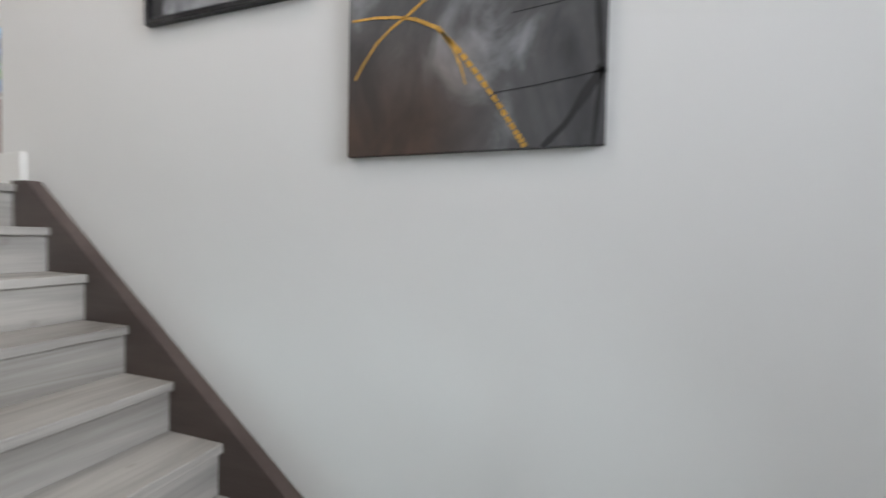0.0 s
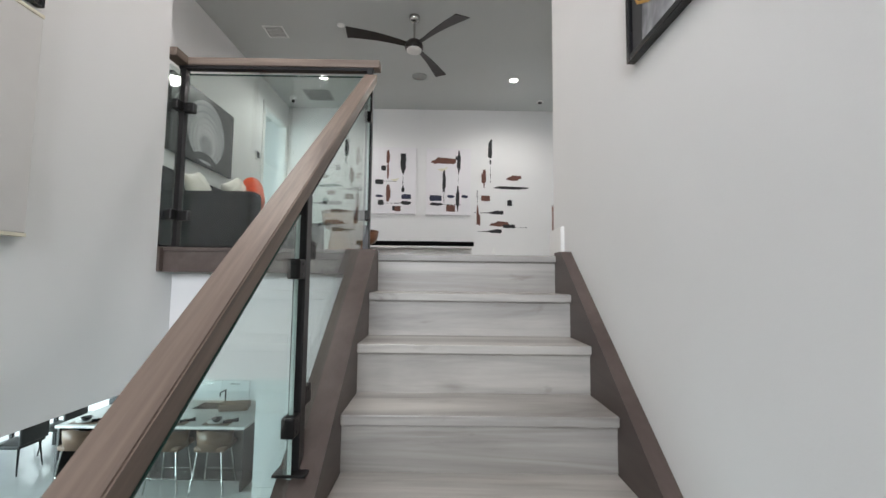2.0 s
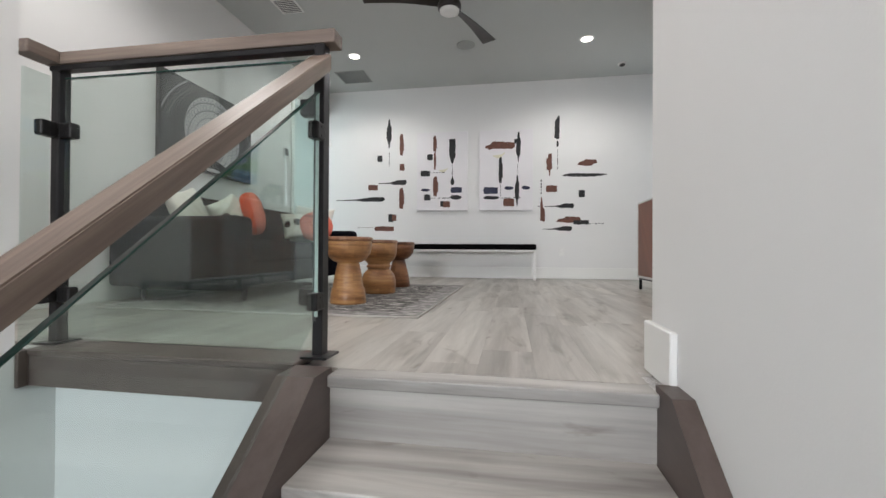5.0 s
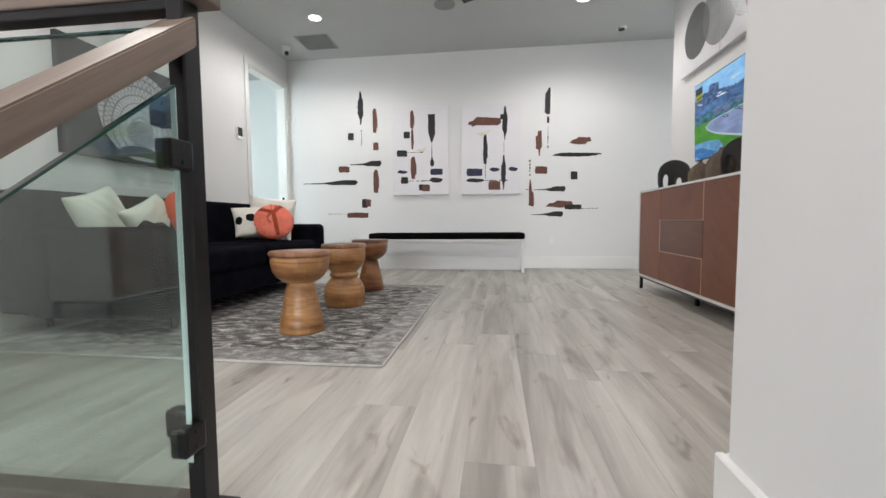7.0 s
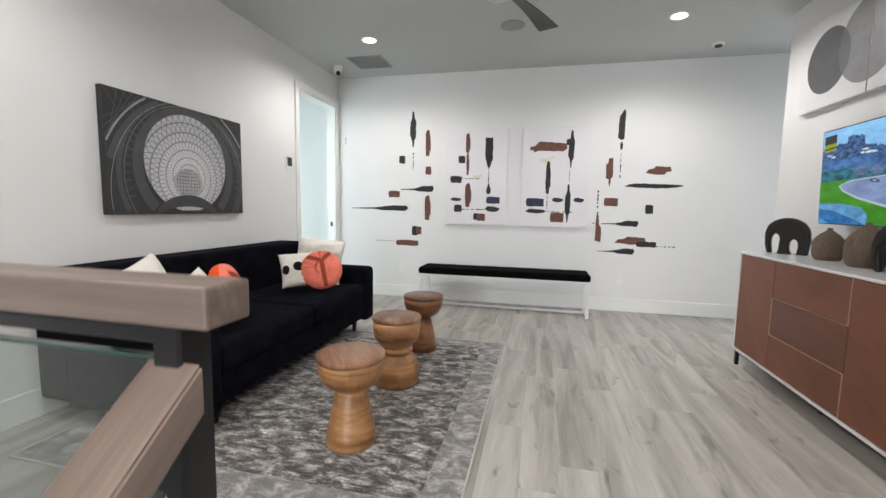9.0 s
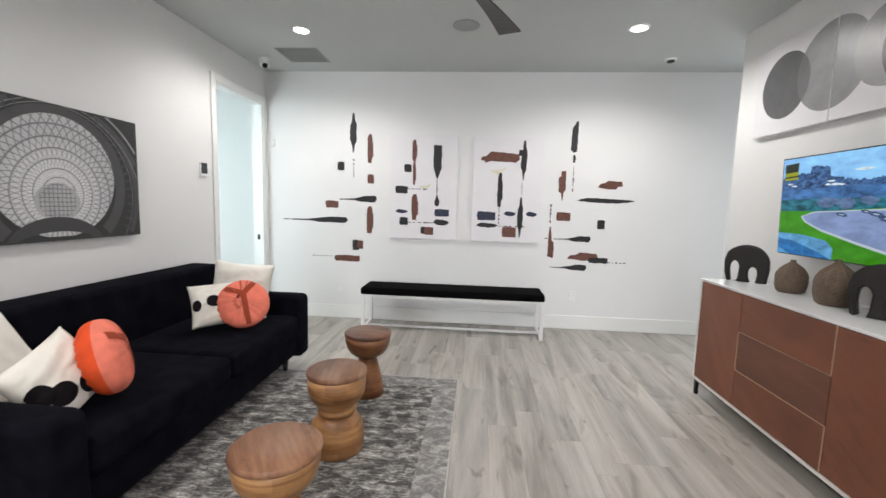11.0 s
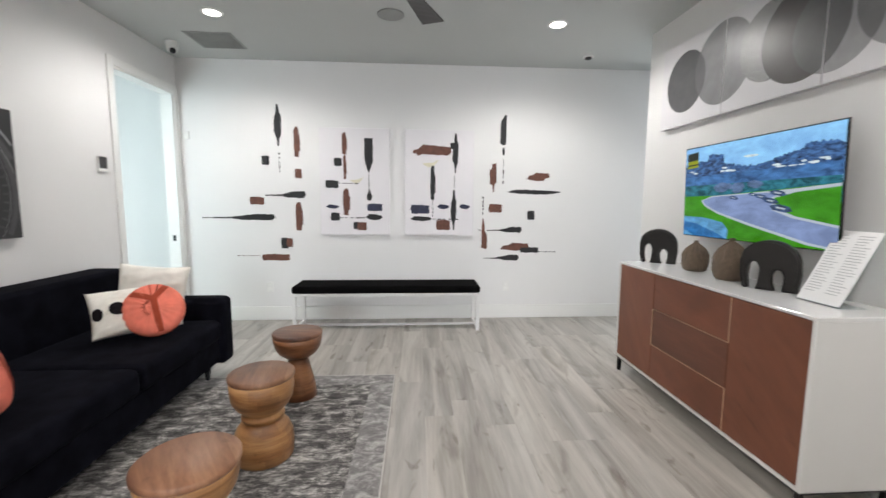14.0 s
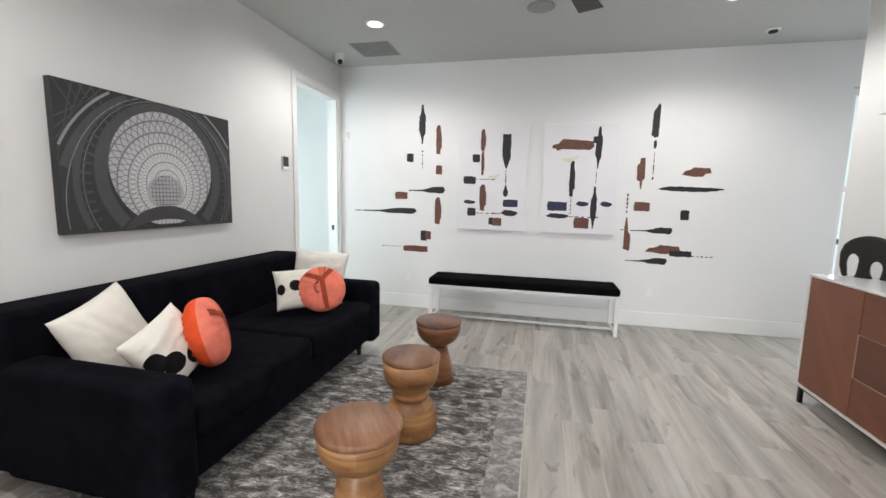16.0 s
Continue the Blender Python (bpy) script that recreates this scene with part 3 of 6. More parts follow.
def slope_pane(ya, yb, zlo, zhi):
    """zlo and zhi: heights of the lower and upper edge at y = 0."""
    pts = [(ya, zlo + ya * SL), (yb, zlo + yb * SL), (yb, zhi + yb * SL), (ya, zhi + ya * SL)]
    pane(prism(bmesh.new(), pts, PXS - 0.005, PXS + 0.005, "x"))
    edge = [(ya, zhi + ya * SL), (yb, zhi + yb * SL), (yb, zhi + yb * SL + 0.005), (ya, zhi + ya * SL + 0.005)]
    part("glass_edge", prism(bmesh.new(), edge, PXS - 0.0055, PXS + 0.0055, "x"), GLASSEDGE, rail)
    for y_ in (ya, yb):
        part("glass_edge", mbox(PXS - 0.0055, PXS + 0.0055, y_ - 0.0015 if y_ == ya else y_, y_ if y_ == ya else y_ + 0.0015, zlo + y_ * SL, zhi + y_ * SL), EDGESHINE, rail)


slope_pane(MY + 0.045, 0.085, 0.09, 0.80)
slope_pane(-2.05, MY - 0.045, 0.09, 0.80)
part("glass_edge", mbox(CX + 0.03, PX - 0.03, PY - 0.0005, PY + 0.0105, 0.992, 0.996), GLASSEDGE, rail)
part("handrail", mbox(CX - 0.035, -0.030, 0.102, 0.167, 1.037, 1.082, 0.004, 2), RAILX, rail, "stained oak level handrail")
part("handrail", mbox(CX - 0.035, CX + 0.035, 0.0, 0.1015, 1.037, 1.082, 0.004, 2), RAILW, rail, "stained oak handrail return")
part("rail_channel", mbox(CX - 0.02, PX + 0.01, 0.107, 0.144, 1.018, 1.0365, 0.002), STEEL, rail, "dark metal channel under the handrail")
bm = bmesh.new()
RT, RB, RE = 1.000, 0.945, 2.18 + 0.108
RAKE = math.atan(SL)
prism(bm, [(0.108, RT), (0.108, RB), (-2.18, RB - RE * SL), (-2.18, RT - RE * SL)], -0.112, -0.043, "x")
bmesh.ops.bevel(bm, geom=[e for e in bm.edges if abs((e.verts[0].co - e.verts[1].co).y) > 1], offset=0.003, segments=2, affect="EDGES")
bmesh.ops.rotate(bm, verts=bm.verts, cent=(0, 0, 0), matrix=Matrix.Rotation(-RAKE, 3, "X"))
part("handrail", bm, RAILW, rail, "stained oak sloping handrail").rotation_euler = (RAKE, 0, 0)


# ---- brush marks on the wall and canvases ----
brush_rng = random.Random(5)
brush_depth = [0.0012]
FACE_Y = {"wall_north": YF, "canvas": YF - 0.042}


def ragged(pts, amp):
    """Adds small uneven steps along the long edges of an outline."""
    out = []
    n = len(pts)
    for i in range(n):
        a, b = Vector(pts[i]), Vector(pts[(i + 1) % n])
        d = b - a
        k = max(1, int(d.length / 0.02))
        nn = Vector((d.y, -d.x)).normalized() if d.length > 1e-6 else Vector((0, 0))
        for j in range(k):
            off = brush_rng.uniform(-amp, amp) if j else 0
            out.append(tuple(a + d * j / k + nn * off))
    return out


def brush(owner, x0, x1, z0, z1, kind, material):
    w, h = x1 - x0, z1 - z0

    def P(*uv):
        return [(x0 + u * w, z0 + v * h) for u, v in uv]
    shapes = {
        "block": P((0.06, 0.02), (0.92, 0.0), (1, 0.1), (0.98, 0.55), (1.0, 0.93), (0.55, 1), (0.05, 0.97), (0.0, 0.5)),
        "vrag": P((0.1, 0.02), (0.75, 0.0), (0.8, 0.2), (1, 0.22), (0.97, 0.7), (0.85, 0.75), (0.7, 0.99), (0.35, 1.0), (0.05, 0.88), (0.0, 0.4)),
        "spin": P((0.45, 0.0), (0.6, 0.02), (0.72, 0.2), (0.95, 0.28), (1.0, 0.7), (0.75, 0.85), (0.65, 1.0), (0.4, 1.0), (0.3, 0.82), (0.05, 0.7), (0, 0.35), (0.3, 0.2)),
        "vcut": P((0.0, 0.08), (0.5, 0.0), (0.95, 0.04), (1.0, 0.6), (0.95, 0.98), (0.75, 1.0), (0.1, 0.75)),
        "point": P((0.5, 0.0), (0.75, 0.15), (1.0, 0.35), (0.98, 1.0), (0.02, 1.0), (0.0, 0.4), (0.3, 0.12)),
        "drop": P((0.1, 0.12), (0.5, 0.0), (0.9, 0.12), (1.0, 0.4), (0.7, 0.7), (0.45, 1.0), (0.3, 0.7), (0.0, 0.4)),
        "vdrip": P((0.55, 0.0), (0.68, 0.02), (0.75, 0.28), (1.0, 0.35), (0.95, 1.0), (0.35, 0.98), (0.3, 0.8), (0.0, 0.78), (0.05, 0.3), (0.45, 0.25)),
        "vfoot": P((0.05, 0.06), (0.85, 0.0), (1.0, 0.1), (0.95, 0.5), (0.6, 0.58), (0.4, 1.0), (0.15, 1.0), (0.05, 0.6)),
        "steps": P((0.0, 0.2), (0.45, 0.0), (0.75, 0.05), (0.8, 0.3), (1.0, 0.4), (0.95, 0.9), (0.4, 1.0), (0.3, 0.75), (0.1, 0.6)),
        "spindle": P((0.0, 0.45), (0.25, 0.1), (0.6, 0.0), (0.85, 0.15), (1.0, 0.5), (0.9, 0.75), (0.5, 0.95), (0.2, 1.0)),
        "tailL": P((0.0, 0.32), (0.4, 0.3), (0.55, 0.05), (0.95, 0.0), (1.0, 0.5), (0.97, 0.97), (0.7, 1.0), (0.5, 0.68), (0.35, 0.52), (0.0, 0.46)),
        "slab": P((0.0, 0.25), (0.1, 0.2), (0.12, 0.0), (0.25, 0.15), (0.9, 0.05), (1.0, 0.35), (0.98, 0.8), (0.5, 0.95), (0.25, 1.0), (0.15, 0.6), (0.02, 0.5)),
        "cream": P((0.05, 0.3), (0.4, 0.0), (0.65, 0.1), (1.0, 1.0), (0.6, 0.6), (0.0, 0.55)),
    }
    front = FACE_Y["canvas" if owner.name.startswith("canvas_print") else "wall_north"] - owner.matrix_basis.translation.y
    brush_depth[0] += 0.00004
    th_ = brush_depth[0]
    ox, oz = owner.matrix_basis.translation.x, owner.matrix_basis.translation.z
    if kind in ("thin", "dash"):
        vert = kind == "thin"
        u = 0.0
        for i in range(5):
            ln = brush_rng.uniform(0.08, 0.2)
            th = (w if vert else h) * brush_rng.uniform(0.25, 0.8)
            e = min(1, u + ln)
            if vert:
                c = x0 + w / 2
                pts = [(c - th / 2, z1 - u * h), (c + th / 2, z1 - u * h), (c + th * 0.3, z1 - e * h), (c - th * 0.3, z1 - e * h)]
            else:
                c = z0 + h / 2
                pts = [(x0 + u * w, c - th / 2), (x0 + e * w, c - th * 0.3), (x0 + e * w, c + th * 0.3), (x0 + u * w, c + th / 2)]
            part("brush_fleck", prism(bmesh.new(), [(a - ox, b - oz) for a, b in pts], front - th_, front, "y"), material, owner)
            u += 0.2
    else:
        amp = min(0.0035, 0.07 * min(w, h))
        pts = [(a - ox, b - oz) for a, b in ragged(shapes[kind], amp)]
        part("brush_mark", prism(bmesh.new(), pts, front - th_, front, "y"), material, owner)


def canvas(x0, x1, z0, z1):
    c = thing("canvas_print", "white stretched canvas print with abstract brush marks", "painting", ((x0 + x1) / 2, YF, z0), group="pair of canvas prints above the bench")
    part("canvas_body", mbox(x0 - c.location.x, x1 - c.location.x, -0.042, 0, 0, z1 - z0, 0.003), CANVASW, c)
    return c


canvas_a = canvas(-0.853, -0.103, 0.97, 2.12)
canvas_b = canvas(0.068, 0.826, 0.965, 2.115)
brush(wall_north, -1.338, -1.258, 1.919, 2.360, "spin", BLACK)
brush(wall_north, -1.134, -1.066, 1.806, 2.132, "vrag", BROWN)
brush(wall_north, -1.480, -1.399, 1.721, 1.819, "block", BLACK)
brush(wall_north, -1.304, -1.278, 1.632, 1.850, "thin", BLACK)
brush(wall_north, -1.129, -1.056, 1.578, 1.684, "block", BROWN)
brush(wall_north, -1.624, -1.467, 1.293, 1.375, "block", BROWN)
brush(wall_north, -1.454, -1.017, 1.365, 1.440, "tailL", BLACK)
brush(wall_north, -1.136, -1.055, 1.009, 1.322, "vrag", BROWN)
brush(wall_north, -2.134, -1.354, 1.121, 1.187, "tailL", BLACK)
brush(wall_north, -1.304, -1.222, 0.810, 0.931, "block", BLACK)
brush(wall_north, -1.245, -1.174, 0.825, 0.924, "block", BROWN)
brush(wall_north, -1.778, -1.520, 0.720, 0.739, "dash", BROWN)
brush(wall_north, -1.519, -1.211, 0.675, 0.746, "block", BROWN)
brush(wall_north, 1.122, 1.194, 1.963, 2.302, "vcut", BLACK)
brush(wall_north, 1.152, 1.182, 1.857, 1.943, "vrag", BLACK)
brush(wall_north, 1.157, 1.177, 1.511, 1.820, "thin", BLACK)
brush(wall_north, 1.012, 1.092, 1.443, 1.768, "vdrip", BROWN)
brush(wall_north, 1.435, 1.702, 1.577, 1.671, "steps", BROWN)
brush(wall_north, 1.207, 1.836, 1.426, 1.480, "spindle", BLACK)
brush(wall_north, 1.455, 1.538, 1.139, 1.242, "block", BLACK)
brush(wall_north, 1.007, 1.163, 1.220, 1.316, "block", BROWN)
brush(wall_north, 0.992, 1.396, 0.991, 1.057, "tailL", BLACK)
brush(wall_north, 0.894, 0.928, 1.010, 1.031, "dash", BLACK)
brush(wall_north, 0.928, 0.999, 0.796, 1.150, "vfoot", BROWN)
brush(wall_north, 0.930, 0.957, 1.177, 1.398, "thin", BLACK)
brush(wall_north, 1.149, 1.485, 0.783, 0.874, "steps", BROWN)
brush(wall_north, 1.379, 1.595, 0.760, 0.823, "block", BLACK)
brush(wall_north, 1.597, 1.805, 0.759, 0.784, "dash", BLACK)
brush(wall_north, 0.965, 1.369, 0.671, 0.738, "tailL", BLACK)
brush(canvas_a, -0.613, -0.554, 1.839, 2.073, "vrag", BROWN)
brush(canvas_a, -0.601, -0.566, 1.571, 1.839, "vrag", BROWN)
brush(canvas_a, -0.373, -0.279, 1.639, 2.016, "point", BLACK)
brush(canvas_a, -0.700, -0.615, 1.716, 1.802, "block", BLACK)
brush(canvas_a, -0.799, -0.656, 1.477, 1.561, "block", BLACK)
brush(canvas_a, -0.656, -0.440, 1.519, 1.540, "dash", BLACK)
brush(canvas_a, -0.528, -0.380, 1.532, 1.598, "cream", CREAM)
brush(canvas_a, -0.338, -0.314, 1.487, 1.625, "thin", BLACK)
brush(canvas_a, -0.352, -0.293, 1.338, 1.487, "drop", BLACK)
brush(canvas_a, -0.611, -0.533, 1.179, 1.474, "vrag", BROWN)
brush(canvas_a, -0.795, -0.651, 1.253, 1.298, "spindle", NAVY)
brush(canvas_a, -0.349, -0.183, 1.229, 1.310, "block", NAVY)
brush(canvas_a, -0.745, -0.648, 1.122, 1.210, "block", BLACK)
brush(canvas_a, -0.649, -0.353, 1.144, 1.165, "dash", BLACK)
brush(canvas_a, -0.367, -0.179, 1.128, 1.198, "spindle", BLACK)
brush(canvas_a, -0.502, -0.424, 1.027, 1.109, "block", BLACK)
brush(canvas_a, -0.459, -0.356, 1.017, 1.109, "block", BROWN)
brush(canvas_b, 0.151, 0.577, 1.835, 1.955, "slab", BROWN)
brush(canvas_b, 0.563, 0.624, 1.913, 1.980, "block", BLACK)
brush(canvas_b, 0.588, 0.655, 1.648, 2.079, "spin", BLACK)
brush(canvas_b, 0.262, 0.439, 1.711, 1.795, "cream", CREAM)
brush(canvas_b, 0.345, 0.403, 1.353, 1.731, "vrag", BLACK)
brush(canvas_b, 0.602, 0.623, 1.486, 1.622, "thin", BLACK)
brush(canvas_b, 0.575, 0.637, 1.018, 1.466, "spin", BLACK)
brush(canvas_b, 0.125, 0.336, 1.203, 1.301, "block", NAVY)
brush(canvas_b, 0.422, 0.559, 1.256, 1.308, "spindle", NAVY)
brush(canvas_b, 0.668, 0.790, 1.254, 1.312, "spindle", NAVY)
brush(canvas_b, 0.362, 0.383, 1.149, 1.353, "thin", BLACK)
brush(canvas_b, 0.122, 0.365, 1.120, 1.176, "spindle", BLACK)
brush(canvas_b, 0.366, 0.675, 1.132, 1.153, "dash", BLACK)
brush(canvas_b, 0.411, 0.569, 1.020, 1.135, "block", BROWN)



# ---- lounge furniture ----
def soft_part(name, bm, material, parent, label=""):
    return soft(part(name, bm, material, parent, label))


def rounded_box(x0, x1, y0, y1, z0, z1, r, seg=4):
    return smooth(mbox(x0, x1, y0, y1, z0, z1, r, seg))


sofa = thing("sofa", "black velvet two-cushion sofa on short black legs against the wall", "sofa", (XL + 0.05, 1.335, 0))
soft_part("backrest", rounded_box(0.0, 0.25, 0.004, 2.142, 0.11, 0.814, 0.035), VELVET, sofa)
soft_part("base", rounded_box(0.02, 0.985, 0.10, 2.04, 0.115, 0.30, 0.02), VELVET, sofa)
for a, b in ((0.165, 1.075), (1.079, 1.985)):
    c = rounded_box(0.22, 1.015, a, b, 0.29, 0.445, 0.045, 5)
    for v in c.verts:
        if v.co.z > 0.40:
            v.co.z += 0.012 * math.cos((v.co.x - 0.64) * 3) * math.cos((v.co.y - (a + b) / 2) * 3)
    soft_part("seat_cushion", c, VELVET, sofa)


def sofa_arm(a, b):
    return soft_part("arm", rounded_box(0.18, 1.03, a, b, 0.09, 0.602, 0.048, 6), VELVET, sofa)


sofa_arm(0.0, 0.17)
sofa_arm(1.98, 2.146)
for lx, ly in ((0.10, 0.2), (0.93, 0.2), (0.10, 1.90), (0.93, 1.90)):
    part("leg", tube(bmesh.new(), (lx, ly, 0.0), (lx, ly, 0.118), 0.014, 12, 0.026), PLASTB, sofa)


def puff(u, v, size, thick):
    """Height of a pillow's face above its middle plane; u and v from -1 to 1."""
    e = max(0.0, (1 - abs(u) ** 2.6)) * max(0.0, (1 - abs(v) ** 2.6))
    return thick / 2 * e ** 0.45


def pillow(label, at, aim_yaw, lean, spin, size, thick, dots=()):
    """A square pillow. aim_yaw: the way its face looks; lean: backwards, in degrees; spin: turn in its own plane."""
    p = thing("cushion", label, "cushion", group="scatter cushions on the sofa")
    p.matrix_basis = pose(*at) @ pose(0, 0, 0, 0, 0, aim_yaw) @ pose(0, 0, 0, -lean, 0, 0) @ pose(0, 0, 0, 0, spin, 0)
    n, h = 30, size / 2
    rng = random.Random(int(size * 1000) + int(at[1] * 100))

    def crease(u, v, side):
        """Soft folds and one long crease across the cover."""
        q = Vector((u * 1.7 + at[1] * 7, v * 3.9 - u * 1.6, side * 3.0))
        w_ = noise.noise(q) * 0.009 + (0.5 - abs(noise.noise(q * 1.9))) * 0.010
        d_ = v - 0.35 * u + 0.12 * math.sin(u * 3 + at[0] * 5)
        return w_ - 0.007 * math.exp(-(d_ / 0.07) ** 2)

    def shape(u, v):
        pinch = 1 - 0.075 * (1 - abs(u) ** 2) * abs(v) ** 3
        pin2 = 1 - 0.075 * (1 - abs(v) ** 2) * abs(u) ** 3
        return u * h * pin2, v * h * pinch
    bm = bmesh.new()
    for side in (-1, 1):
        g = [[None] * (n + 1) for _ in range(n + 1)]
        for i in range(n + 1):
            for j in range(n + 1):
                u, v = 2 * i / n - 1, 2 * j / n - 1
                x, z = shape(u, v)
                wr = crease(u, v, side) * min(1.0, 4 * (1 - max(abs(u), abs(v))))
                y = side * (puff(u, v, size, thick) + wr)
                g[i][j] = bm.verts.new((x, y, z))
        for i in range(n):
            for j in range(n):
                f = (g[i][j], g[i + 1][j], g[i + 1][j + 1], g[i][j + 1])
                bm.faces.new(f)
    bmesh.ops.remove_doubles(bm, verts=bm.verts, dist=0.0008)
    bmesh.ops.recalc_face_normals(bm, faces=bm.faces)
    part("cover", smooth(bm), PILLOWW, p)
    for (cu, cv, ru, rv) in dots:
        bm = bmesh.new()
        rings = []
        for k in range(5):
            ring = []
            for a in range(24):
                t = 2 * math.pi * a / 24
                u, v = cu + ru * k / 4 * math.cos(t), cv + rv * k / 4 * math.sin(t)
                u, v = max(-0.97, min(0.97, u)), max(-0.97, min(0.97, v))
                x, z = shape(u, v)
                wr = crease(u, v, -1) * min(1.0, 4 * (1 - max(abs(u), abs(v))))
                ring.append(bm.verts.new((x, -(puff(u, v, size, thick) + wr + 0.0035), z)))
            rings.append(ring)
        for ra, rb in zip(rings, rings[1:]):
            for a in range(24):
                bm.faces.new((ra[a], rb[a], rb[(a + 1) % 24], ra[(a + 1) % 24]))
        bmesh.ops.remove_doubles(bm, verts=bm.verts, dist=0.0003)
        bmesh.ops.recalc_face_normals(bm, faces=bm.faces)
        part("applique_dot", smooth(bm), DOTBLK, p, "round black applique dot")
    return p


def round_cushion(label, at, m, r, half):
    """A round cushion with a gathered rim; its decorated face looks along its own -y."""
    c = thing("cushion", label, "cushion", group="scatter cushions on the sofa")
    c.matrix_basis = pose(*at) @ m
    for side, mat, nm in ((-1, CORAL, "front_cover"), (1, ORANGE, "back_cover")):
        bm = bmesh.new()
        rings = []
        for k in range(13):
            q = k / 12
            ring = []
            for a in range(64):
                t = 2 * math.pi * a / 64
                rr = r * math.sin(q * math.pi / 2) ** 0.9
                rip = 1 + 0.11 * min(1.0, q * 1.3) * math.sin(t * 21 + 1.5 * math.sin(t * 3)) * (1 if q > 0.25 else q * 4) + 0.03 * noise.noise(Vector((math.cos(t) * 2, math.sin(t) * 2, q * 4)))
                yy = half * math.cos(q * math.pi / 2) ** 0.8 * rip if k < 12 else 0
                ring.append(bm.verts.new((rr * math.cos(t), side * yy, rr * math.sin(t))))
            rings.append(ring)
        for ra, rb in zip(rings, rings[1:]):
            for a in range(64):
                bm.faces.new((ra[a], rb[a], rb[(a + 1) % 64], ra[(a + 1) % 64]))
        bmesh.ops.remove_doubles(bm, verts=bm.verts, dist=0.0003)
        bmesh.ops.recalc_face_normals(bm, faces=bm.faces)
        part(nm, smooth(bm), mat, c, "coral pleated front" if side < 0 else "orange back")

    def yat(x, z):
        q = min(1.0, math.hypot(x, z) / r) ** (1 / 0.9)
        return -(half * max(0.0, 1 - q * q) ** 0.4) - 0.004
    for (xa, za, xb, zb) in ((0.18, -0.92, 0.0, 0.30), (0, 0.30, -0.68, 0.60), (0, 0.30, 0.42, 0.82)):
        a, b = Vector((xa, za)) * r, Vector((xb, zb)) * r
        d = (b - a).normalized()
        nn = Vector((-d.y, d.x)) * r * 0.105
        bm = bmesh.new()
        prev = None
        for i in range(15):
            mid = a.lerp(b, i / 14)
            row = [bm.verts.new(((mid + nn * s).x, yat(*(mid + nn * s)), (mid + nn * s).y)) for s in (-1, -0.33, 0.33, 1)]
            if prev:
                for k in range(3):
                    bm.faces.new((prev[k], prev[k + 1], row[k + 1], row[k]))
            prev = row
        part("stripe", smooth(bm), RUST, c, "rust red ribbon stripe")
    return c


pillow("cream cotton scatter cushion leaning on the black sofa back", (-1.90, 1.67, 0.635), 98, 18, 74, 0.40, 0.14)
pillow("cream scatter cushion with black applique dots on the sofa", (-1.540, 1.650, 0.612), 82, 20, -26, 0.310, 0.15,
       [(-0.74, 0.06, 0.27, 0.30), (-0.40, -0.24, 0.31, 0.31), (0.16, -0.46, 0.23, 0.28), (0.60, -0.54, 0.18, 0.26)])
round_cushion("round coral and orange velvet cushion standing on the sofa seat", (-1.47, 1.80, 0.655), Matrix.Rotation(radians(-6), 4, Vector((-0.74, 0.67, 0))) @ pose(0, 0, 0, 0, 0, 126) @ pose(0, 0, 0, -8, 8, 0), 0.168, 0.085)
pillow("cream scatter cushion with black applique dots by the sofa arm", (-1.66, 2.86, 0.625), 40, 36, -2, 0.32, 0.13,
       [(-0.78, -0.10, 0.19, 0.25), (-0.12, 0.0, 0.28, 0.27)])
pillow("cream cotton cushion in the sofa corner", (-1.68, 3.20, 0.655), 16, 16, 6, 0.44, 0.12)
round_cushion("round coral velvet cushion with rust ribbon on the sofa", (-1.49, 2.91, 0.625), pose(0, 0, 0, 0, 0, 30) @ pose(0, 0, 0, -30, 0, 0), 0.172, 0.08)

# rug
rug = thing("rug", "distressed charcoal and grey rug with a pale border", "rug", (0, 0, 0))
RX0, RX1, RY0, RY1 = -2.02, 0.035, 1.050, 3.273
part("rug_field", mbox(RX0 + 0.17, RX1 - 0.17, RY0 + 0.17, RY1 - 0.17, 0.001, 0.0105), RUG, rug)
for a in ((RX0 + 0.01, RX1 - 0.01, RY0 + 0.01, RY0 + 0.17), (RX0 + 0.01, RX1 - 0.01, RY1 - 0.17, RY1 - 0.01), (RX0 + 0.01, RX0 + 0.17, RY0 + 0.17, RY1 - 0.17), (RX1 - 0.17, RX1 - 0.01, RY0 + 0.17, RY1 - 0.17)):
    part("rug_border", mbox(*a, 0.001, 0.010), RUGB, rug)
for a in ((RX0, RX1, RY0, RY0 + 0.01), (RX0, RX1, RY1 - 0.01, RY1), (RX0, RX0 + 0.01, RY0 + 0.01, RY1 - 0.01), (RX1 - 0.01, RX1, RY0 + 0.01, RY1 - 0.01)):
    part("rug_binding", mbox(*a, 0.001, 0.011, 0.002), BINDING, rug)


# turned wooden stools
def stool(x, y, label, base, top_r, turn=0, side=None, top=None):
    s = thing("side_table", label, "side table", (x, y, 0.0105), turn, "turned wooden side tables on the rug")
    part("pedestal", lathe(base, 48), side or MANGO, s)
    part("tabletop", lathe([(0, 0.425), (top_r, 0.425), (top_r + 0.003, 0.43), (top_r + 0.003, 0.446), (top_r - 0.004, 0.452), (0, 0.452)], 48), top or MANGO_T, s)
    return s


